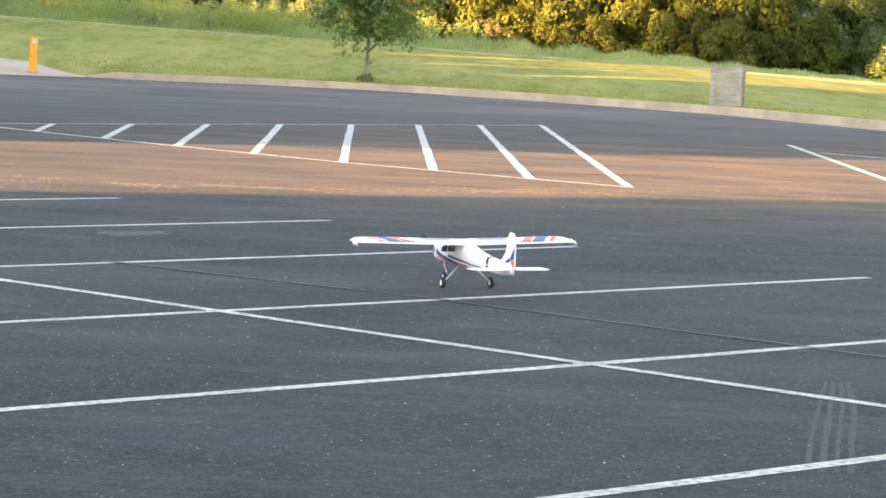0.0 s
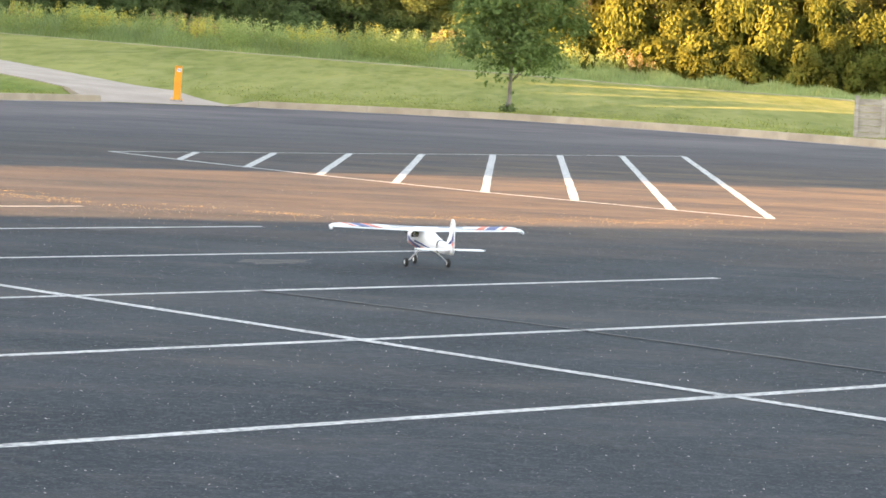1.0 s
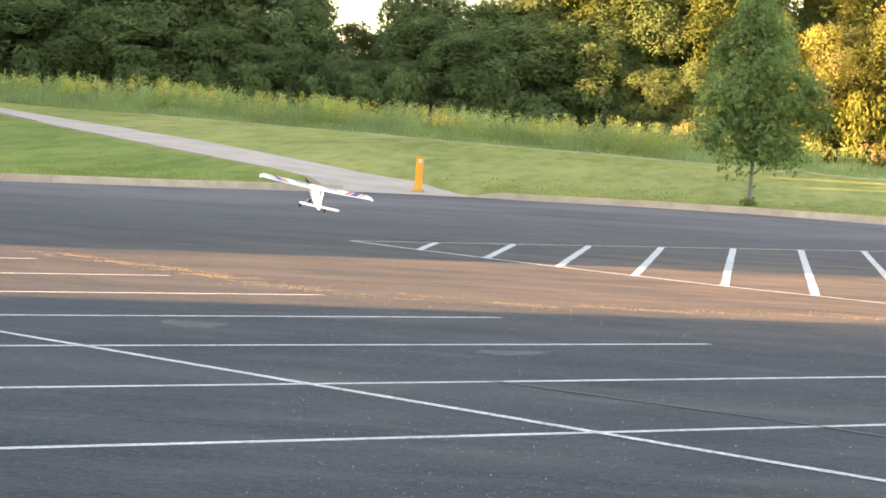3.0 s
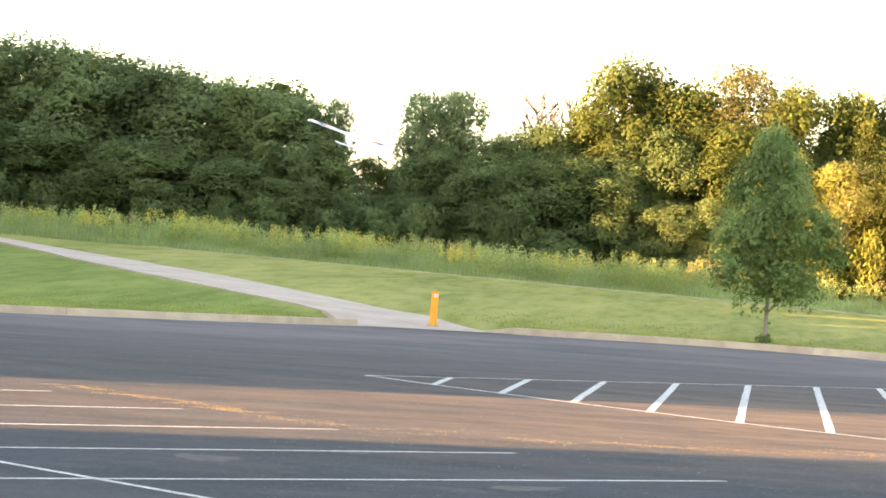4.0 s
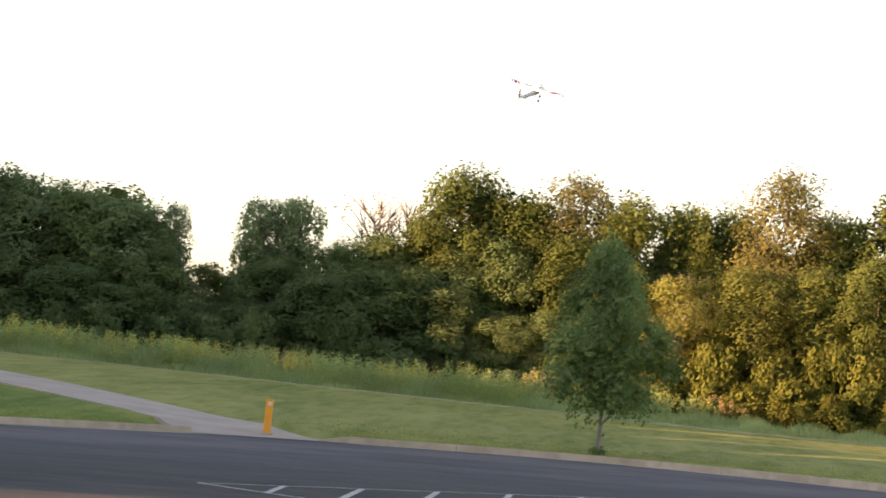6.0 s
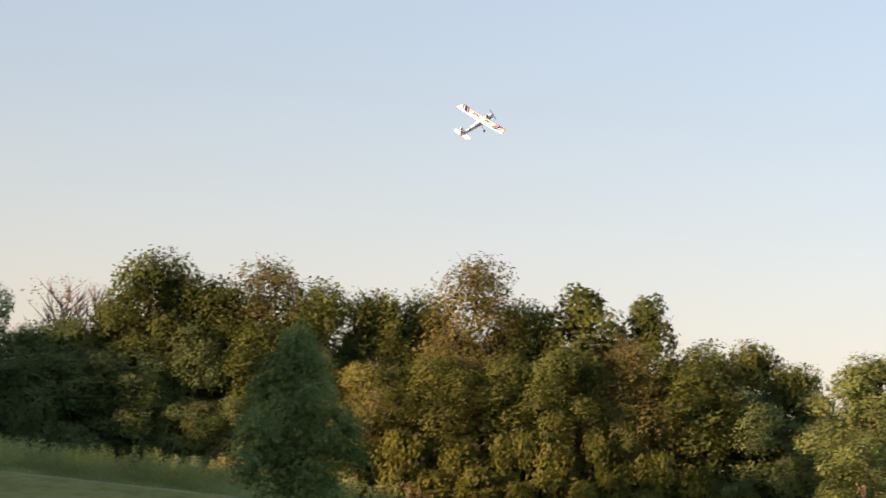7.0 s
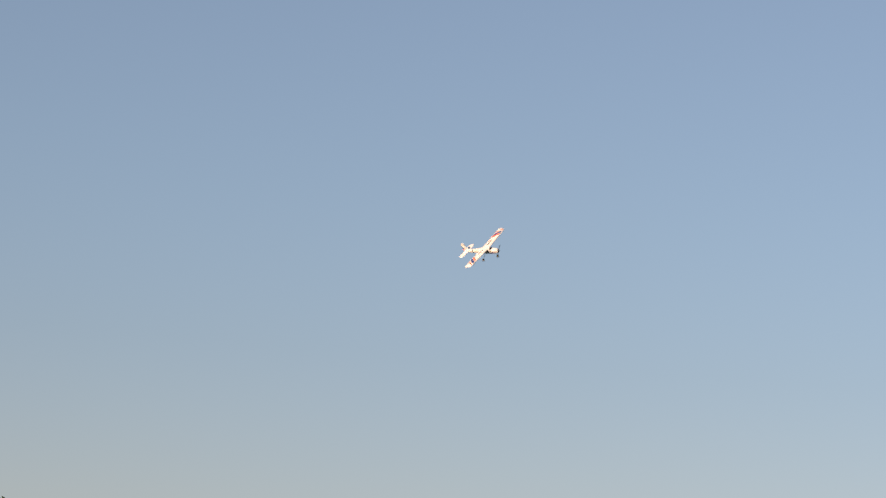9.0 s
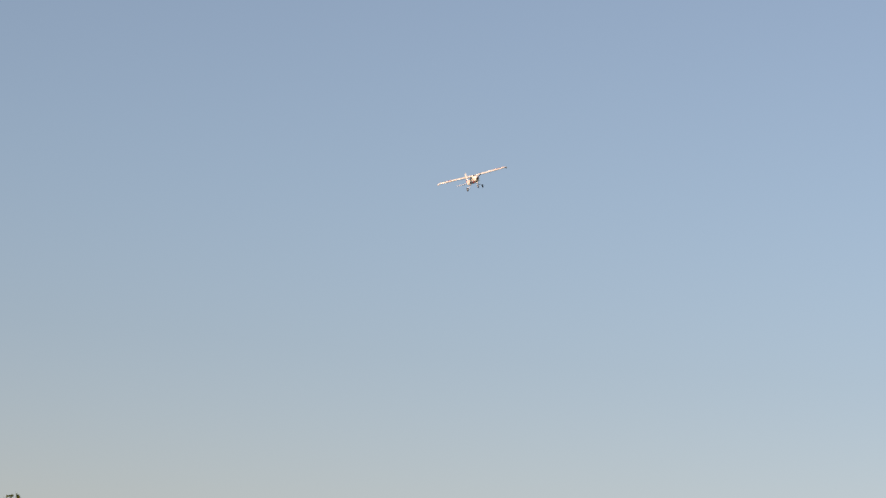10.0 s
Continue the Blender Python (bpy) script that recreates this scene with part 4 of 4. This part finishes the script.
# ---- litter and grit on the asphalt ----
def scatter(name, label, category, pts, size, material, seed):
    rng = np.random.default_rng(seed)
    V = []
    for x, y in pts:
        s = size * rng.uniform(0.5, 1.5)
        a = rng.uniform(0, math.tau)
        c, d = math.cos(a) * s, math.sin(a) * s
        h = s * rng.uniform(0.25, 0.7)
        V += [(x + c, y + d, 0.006), (x - d * 0.7, y + c * 0.7, 0.006 + h), (x - c, y - d, 0.006 + h * 0.3), (x + d * 0.7, y - c * 0.7, 0.006)]
    return tagged(from_mesh(name, V, [(4 * i, 4 * i + 1, 4 * i + 2, 4 * i + 3) for i in range(len(V) // 4)], material), label, category, kind="stuff")


def drift(rng, line, n, spread):
    out = []
    line = [Vector(p) for p in line]
    for _ in range(n):
        k = rng.integers(len(line) - 1)
        p = line[k].lerp(line[k + 1], rng.uniform())
        q = p + Vector((rng.normal() * spread, rng.normal() * spread))
        if noise.noise((q.x * 1.6, q.y * 3.0, 1)) > 0.0:
            out.append((q.x, q.y))
    return out


rl = np.random.default_rng(71)
litter = drift(rl, [(-9.2, 33.6), (-7.4, 31.5), (-5.8, 29.8)], 4200, 0.17) + drift(rl, [(-5.9, 29.3), (-3.6, 28.3), (-1.2, 29.0), (1.5, 30.6)], 3600, 0.25) \
    + drift(rl, [(-4.6, 27.3), (-1.5, 28.4), (2.5, 31), (6, 34)], 1500, 0.8)
scatter("leaf_litter", "dry golden leaf litter drifted across the asphalt", "leaf litter", litter, 0.006, M_LITTER, 72)
grit = [(rl.uniform(-0.2, 0.2) * y, y) for y in 7 + 23 * rl.uniform(0, 1, 8000) ** 0.8] + [(rl.uniform(-14, 12), rl.uniform(26, 62)) for _ in range(3500)]
scatter("grit", "pale grit and pebbles scattered over asphalt", "grit", grit, 0.0042, M_GRIT, 73)


# ---- orange post at the ramp ----
def build_bollard():
    b = tagged(new("bollard"), "bright orange steel post on a bolted base plate", "bollard")
    part("post", box_bm(0, 0, 0.5, 0.19, 0.17, 0.92, 0.012), M_ORANGE, b)
    part("face_plate", box_bm(0.03, -0.09, 0.46, 0.11, 0.016, 0.8, 0.004), M_ORANGE, b)
    part("cap", box_bm(0, 0, 0.972, 0.205, 0.185, 0.03, 0.01), M_ORANGE, b)
    sign = part("number_plate", box_bm(0.03, -0.102, 0.87, 0.11, 0.01, 0.09, 0.003), M_FOAM, b, "small white plate")
    for dx in (-0.026, 0.026):
        part("dark_bar", box_bm(0.03 + dx, -0.109, 0.87, 0.024, 0.006, 0.05), M_GREYDEC, sign)
    part("base_plate", box_bm(0, 0, 0.02, 0.34, 0.26, 0.03, 0.006), M_STEEL, b)
    for dx in (-0.14, 0.14):
        bm = bmesh.new()
        tube(bm, [(dx, -0.06, 0.02), (dx, -0.06, 0.09)], [0.022, 0.018], 8)
        part("bolt", bm, M_ORANGE, b)
    return b


build_bollard().matrix_world = Matrix.Translation((-11.53, 81.0, 0.07)) @ Matrix.Rotation(radians(1.5), 4, "Y")


# ---- short board fence ----
def build_fence():
    fn = tagged(new("board_fence"), "short weathered grey wooden board screen behind the kerb", "fence")
    for x in (-0.31, 0.31):
        part("post", box_bm(x, 0, 0.49, 0.11, 0.11, 1.02, 0.008), M_WOOD, fn)
        part("post_cap", box_bm(x, 0, 1.01, 0.14, 0.14, 0.035, 0.01), M_WOOD, fn)
    for i in range(6):
        part("board", box_bm(0, 0.005 if i % 2 else 0.02, 0.1 + i * 0.157, 0.51, 0.028, 0.146, 0.006), M_WOOD, fn)
        if i % 2:
            part("board", box_bm(0.36, 0.3, 0.1 + i * 0.157, 0.028, 0.6, 0.146, 0.006), M_WOOD, fn)
    part("post", box_bm(0.4, 0.6, 0.49, 0.1, 0.1, 1.02, 0.008), M_WOOD, fn)
    return fn


fence = build_fence()
fence.matrix_world = Matrix.Translation((6.42, 68.7, lawn_z(6.42, 68.7) - 0.06)) @ Matrix.Rotation(radians(-5), 4, "Z")


# ---- the model plane: x to its right, y ahead, z up, wheels at z = 0 ----
SECT = [(0.435, 0.2, 0.024, 0.024), (0.425, 0.2, 0.036, 0.04), (0.4, 0.2, 0.046, 0.052), (0.32, 0.2, 0.054, 0.062), (0.24, 0.205, 0.058, 0.068), (0.185, 0.21, 0.06, 0.078),
        (0.05, 0.21, 0.06, 0.08), (-0.08, 0.202, 0.056, 0.07), (-0.2, 0.19, 0.047, 0.059), (-0.35, 0.181, 0.037, 0.05), (-0.5, 0.176, 0.028, 0.043), (-0.64, 0.176, 0.02, 0.038), (-0.7, 0.178, 0.01, 0.032)]
SY = [-s[0] for s in SECT]


def hull(y, a, off=0.0):
    """The fuselage's skin at station y, angle a from its right side upwards."""
    z, w, h = (float(np.interp(-y, SY, [s[i] for s in SECT])) for i in (1, 2, 3))
    c, s = math.cos(a), math.sin(a)
    e = 0.62
    return ((w + off) * math.copysign(abs(c) ** e, c), y, z + (h + off) * math.copysign(abs(s) ** e, s))


def wing_mesh(span, chord, le, z0, z1, thick, cut=0.0, n=13, tip=True):
    """A closed wing: half span to each side, its leading edge at y = le, rising from z0 to z1 at the tips."""
    prof = [(0.0, 0.0), (0.04, 0.5), (0.15, 0.85), (0.35, 1.0), (0.65, 0.65), (1.0, 0.06), (1.0, -0.06), (0.6, -0.18), (0.2, -0.3), (0.04, -0.25)]
    bm = bmesh.new()
    rings = []
    stations = [-1, -0.985, -0.95, -0.88, -0.6, -0.3, 0, 0.3, 0.6, 0.88, 0.95, 0.985, 1]
    for s in stations:
        f = abs(s)
        c = chord * (1 - 0.1 * f)
        l0 = le - 0.05 * chord * f
        k = 1.0
        if tip and f > 0.9:
            l0 -= chord * 0.17 * ((f - 0.9) / 0.1) ** 2
            c -= chord * 0.17 * ((f - 0.9) / 0.1) ** 2
            k = 1 - 0.75 * ((f - 0.9) / 0.1) ** 2
        z = z0 + (z1 - z0) * f
        rings.append([bm.verts.new((s * span, l0 - u * c, z + v * thick * k)) for u, v in prof])
    m = len(prof)
    for a, c in zip(rings, rings[1:]):
        for k in range(m):
            bm.faces.new((a[k], a[(k + 1) % m], c[(k + 1) % m], c[k]))
    bm.faces.new(rings[0])
    bm.faces.new(rings[-1][::-1])
    return bm


WSPAN, WCH, WLE, WZ0, WZ1, WTH = 0.745, 0.235, 0.165, 0.271, 0.289, 0.028


def wing_top(x, u):
    """A point just over the wing's upper skin, at u of its chord."""
    f = abs(x) / WSPAN
    c = WCH * (1 - 0.1 * f)
    v = float(np.interp(u, [0, 0.04, 0.15, 0.35, 0.65, 1], [0, 0.5, 0.85, 1, 0.65, 0.06]))
    return (x, WLE - 0.05 * WCH * f - u * c, WZ0 + (WZ1 - WZ0) * f + v * WTH + 0.0022)


def wing_decal(name, quad, material, parent):
    """A decal on the upper skin between four corners given as (x, u)."""
    verts, faces = [], []
    n = 6
    a, c, d, e = [Vector(q) for q in quad]
    for i in range(n + 1):
        for j in range(n + 1):
            p = a.lerp(c, i / n).lerp(e.lerp(d, i / n), j / n)
            verts.append(wing_top(p.x, p.y))
    for i in range(n):
        for j in range(n):
            k = i * (n + 1) + j
            faces.append((k, k + n + 1, k + n + 2, k + 1))
    return from_mesh(name, verts, faces, material, parent)


def hull_decal(name, y0, y1, lo, hi, material, parent, side=1, off=0.0018, m=3):
    """A band on the fuselage's side from y0 to y1; lo and hi give its angles at both ends."""
    verts, faces = [], []
    n = 12
    for i in range(n + 1):
        f = i / n
        for j in range(m + 1):
            g = j / m
            a = (lo[0] + (lo[1] - lo[0]) * f) * (1 - g) + (hi[0] + (hi[1] - hi[0]) * f) * g
            x, y, z = hull(y0 + (y1 - y0) * f, a, off)
            verts.append((x * side, y, z))
    for i in range(n):
        for j in range(m):
            k = i * (m + 1) + j
            faces.append((k, k + m + 1, k + m + 2, k + 1))
    return from_mesh(name, verts, faces, material, parent)


def wheel(name, parent, x, y, r, w):
    bm = bmesh.new()
    prof = [(-w, r * 0.55), (-w, r * 0.85), (-w * 0.6, r * 0.98), (0, r), (w * 0.6, r * 0.98), (w, r * 0.85), (w, r * 0.55)]
    rings = [[bm.verts.new((px, pr * math.cos(k * math.tau / 20), pr * math.sin(k * math.tau / 20))) for k in range(20)] for px, pr in prof]
    for a, c in zip(rings, rings[1:]):
        for k in range(20):
            bm.faces.new((a[k], a[(k + 1) % 20], c[(k + 1) % 20], c[k]))
    wh = part(name, bm, M_RUBBER, parent, "black foam tyre with white hub", True)
    wh.location = (x, y, r)
    bm = bmesh.new()
    tube(bm, [(-w * 0.85, 0, 0), (w * 0.85, 0, 0)], [r * 0.56, r * 0.56], 14)
    part("hub", bm, M_FOAM, wh, "white hub")
    return wh


def build_plane():
    p = tagged(new("model_airplane"), "white foam high-wing model airplane with navy and orange stripes", "model airplane")
    bm = bmesh.new()
    rings = [[bm.verts.new(hull(y, k * math.tau / 32)) for k in range(32)] for y, *_ in SECT]
    for a, c in zip(rings, rings[1:]):
        for k in range(32):
            bm.faces.new((a[k], a[(k + 1) % 32], c[(k + 1) % 32], c[k]))
    bm.faces.new(rings[0][::-1])
    bm.faces.new(rings[-1])
    body = part("fuselage", bm, M_FOAM, p, "white foam fuselage", True)
    for side in (1, -1):
        hull_decal("navy_stripe", 0.34, 0.0, (-0.1, -1.15), (0.1, -0.55), M_NAVY, body, side)
        hull_decal("navy_line", 0.14, -0.34, (-0.2, -0.45), (-0.05, -0.3), M_NAVY, body, side, 0.0026)
        hull_decal("orange_stripe", 0.33, 0.08, (-0.4, -1.45), (-0.2, -1.02), M_REDOR, body, side)
        hull_decal("orange_stripe", 0.0, -0.12, (-1.0, -0.75), (-0.55, -0.6), M_REDOR, body, side)
        hull_decal("navy_stripe", 0.27, 0.15, (-0.62, -1.4), (-0.5, -1.2), M_NAVY, body, side)
        hull_decal("side_window", 0.245, 0.155, (0.0, 0.0), (0.24, 0.5), M_GLASS, body, side, 0.0024)
        hull_decal("side_window", 0.14, 0.03, (0.0, 0.06), (0.52, 0.42), M_GLASS, body, side, 0.0024)
        hull_decal("cowl_vent", 0.4, 0.37, (-0.1, -0.1), (0.15, 0.15), M_GREYDEC, body, side, 0.0024)
    hull_decal("windshield", 0.26, 0.19, (0.75, 0.75), (2.39, 2.39), M_GLASS, body, 1, 0.0024, 12)
    hull_decal("tail_band", -0.385, -0.41, (-3.13, -3.13), (3.13, 3.13), M_RUBBER, body, 1, 0.0024, 32)
    wing = part("wing", wing_mesh(WSPAN, WCH, WLE, WZ0, WZ1, WTH), M_FOAM, p, "white foam wing with drooped tips", True)
    for s in (1, -1):
        wing_decal("navy_stripe", [(s * 0.64, 0.1), (s * 0.52, 0.9), (s * 0.435, 0.9), (s * 0.56, 0.1)], M_NAVY, wing)
        wing_decal("orange_stripe", [(s * 0.545, 0.1), (s * 0.42, 0.9), (s * 0.36, 0.9), (s * 0.49, 0.1)], M_REDOR, wing)
        wing_decal("orange_line", [(s * 0.7, 0.14), (s * 0.59, 0.86), (s * 0.56, 0.86), (s * 0.665, 0.14)], M_REDOR, wing)
        for i in range(8):
            x = s * (0.1 + i * 0.025)
            wing_decal("lettering_bar", [(x, 0.36), (x - s * 0.006, 0.6), (x + s * 0.013, 0.6), (x + s * 0.019, 0.36)], M_GREYDEC, wing)
        part("aileron_gap", box_bm(s * 0.45, WLE - 0.8 * WCH - 0.006, WZ0 + 0.6 * (WZ1 - WZ0) + 0.0125, 0.46, 0.002, 0.003), M_GREYDEC, wing)
        bm = bmesh.new()
        tube(bm, [(s * 0.742, WLE - 0.12, WZ1 + 0.004), (s * 0.752, WLE - 0.17, WZ1 - 0.012), (s * 0.75, WLE - 0.2, WZ1 - 0.016)], [0.012, 0.014, 0.006], 8)
        part("tip_fairing", bm, M_FOAM, wing, smooth=True)
    part("wing_seat", box_bm(0, 0.035, 0.27, 0.085, 0.2, 0.03, 0.01), M_FOAM, p)
    stab = part("stabilizer", wing_mesh(0.262, 0.115, -0.565, 0.176, 0.176, 0.007), M_FOAM, p, "white foam tailplane", True)
    for s in (1, -1):
        part("elevator", box_bm(s * 0.135, -0.694, 0.176, 0.2, 0.03, 0.005, 0.002), M_FOAM, stab)

    def slab(pts, t):
        bm2 = bmesh.new()
        f = [bm2.verts.new((t, y, z)) for y, z in pts]
        g = [bm2.verts.new((-t, y, z)) for y, z in pts]
        bm2.faces.new(f)
        bm2.faces.new(g[::-1])
        for k in range(len(pts)):
            bm2.faces.new((f[k], g[k], g[(k + 1) % len(pts)], f[(k + 1) % len(pts)]))
        return bm2

    fin = part("fin", slab([(-0.48, 0.21), (-0.55, 0.23), (-0.6, 0.28), (-0.635, 0.385), (-0.655, 0.402), (-0.665, 0.4), (-0.665, 0.2)], 0.0065), M_FOAM, p, "white foam fin")
    rud = part("rudder", slab([(-0.667, 0.195), (-0.667, 0.4), (-0.7, 0.396), (-0.722, 0.36), (-0.722, 0.19), (-0.7, 0.165)], 0.005), M_FOAM, p, "rudder with navy and orange bands")
    for s in (1, -1):
        for nm, z0, z1, z2, z3, mt in (("navy_band", 0.222, 0.25, 0.262, 0.325, M_NAVY), ("orange_band", 0.19, 0.212, 0.208, 0.255, M_REDOR)):
            x = s * 0.0065
            from_mesh(nm, [(x, -0.668, z0), (x, -0.721, z2 - 0.012), (x, -0.721, z3 - 0.012), (x, -0.668, z1)], [(0, 1, 2, 3)], mt, rud)
            from_mesh(nm, [(s * 0.0082, -0.58, z0 - 0.018), (s * 0.0082, -0.664, z0), (s * 0.0082, -0.664, z1), (s * 0.0082, -0.58, z0 - 0.012)], [(0, 1, 2, 3)], mt, fin)
    for s in (1, -1):
        bm = bmesh.new()
        tube(bm, [(s * 0.035, 0.0, 0.15), (s * 0.09, -0.01, 0.1), (s * 0.15, -0.026, 0.045), (s * 0.166, -0.028, 0.035)], [0.0055] * 4, 6)
        part("gear_leg", bm, M_WIRE, p, "bare wire undercarriage leg", True)
        wheel("main_wheel", p, s * 0.166, -0.028, 0.035, 0.013)
    bm = bmesh.new()
    tube(bm, [(0, 0.335, 0.16), (0, 0.33, 0.1), (0.012, 0.325, 0.075), (0.018, 0.322, 0.033)], [0.0045] * 4, 6)
    part("nose_leg", bm, M_WIRE, p, "bare wire nose leg", True)
    wheel("nose_wheel", p, 0, 0.322, 0.033, 0.012)
    bm = bmesh.new()
    tube(bm, [(0, 0.43, 0.2), (0, 0.45, 0.2), (0, 0.47, 0.2), (0, 0.482, 0.2)], [0.026, 0.024, 0.015, 0.003], 12)
    part("spinner", bm, M_RUBBER, p, "black spinner", True)
    prop = part("propeller", box_bm(0, 0.446, 0.2, 0.27, 0.004, 0.022, 0.0018, Matrix.Translation((0, 0, 0.2)) @ Matrix.Rotation(0.7, 4, "Y") @ Matrix.Translation((0, 0, -0.2))), M_RUBBER, p, "black two-blade propeller")
    return p


plane = build_plane()
FLIGHT = [(0, 0.138, 18.339, 0, 0.4, -0.6, 23.9), (0.5, -0.475, 19.960, 0, 0.1, -0.4, 22.2), (1, -1.206, 22.115, 0, 0, 0, 19.1), (1.5, -2.116, 24.883, 0, 0.4, 0.1, 20.1),
          (2, -3.351, 28.106, 0, 0.8, -0.3, 22.6), (2.5, -4.973, 32.278, 0.004, 2.7, 0.1, 21.7), (2.7, -5.77, 34.52, 0.058, 8.5, 3.1, 19.4), (3.8, -8.21, 45.59, 3.06, 12.6, 15.5, 17.3),
          (4, -8.46, 47.98, 3.5, 10.6, 15.4, 15.2), (4.5, -8.65, 54.39, 4.38, 13.7, 17.5, -2.6), (5, -7.98, 60.37, 5.71, 18.5, 14.9, -8.7), (5.2, -7.40, 62.26, 6.42, 18.4, 13.9, -13.4),
          (6.3, -2.41, 68.47, 8.95, 18.6, 15.5, -26.3), (6.5, -1.30, 69.58, 9.34, 23.0, 18.4, -28.8), (7, 1.93, 71.70, 10.77, 37.6, 26.8, -33.8), (7.5, 5.42, 72.94, 12.63, 42.6, 37.8, -44.9),
          (8, 9.49, 72.80, 13.83, 34.4, 48.2, -70.2), (8.5, 13.57, 71.25, 14.18, 13.6, 55.7, -108.2), (9, 15.37, 68.22, 13.76, -7.4, 48.4, -151.9), (9.5, 14.51, 64.08, 13.87, -4.0, 33.4, -176.0),
          (10, 12.72, 59.46, 13.51, -6.1, 20.3, -183.9)]


def motions():
    walk(plane, [(t, pose(x, y, z, p, r, h)) for t, x, y, z, p, r, h in FLIGHT])


motions()
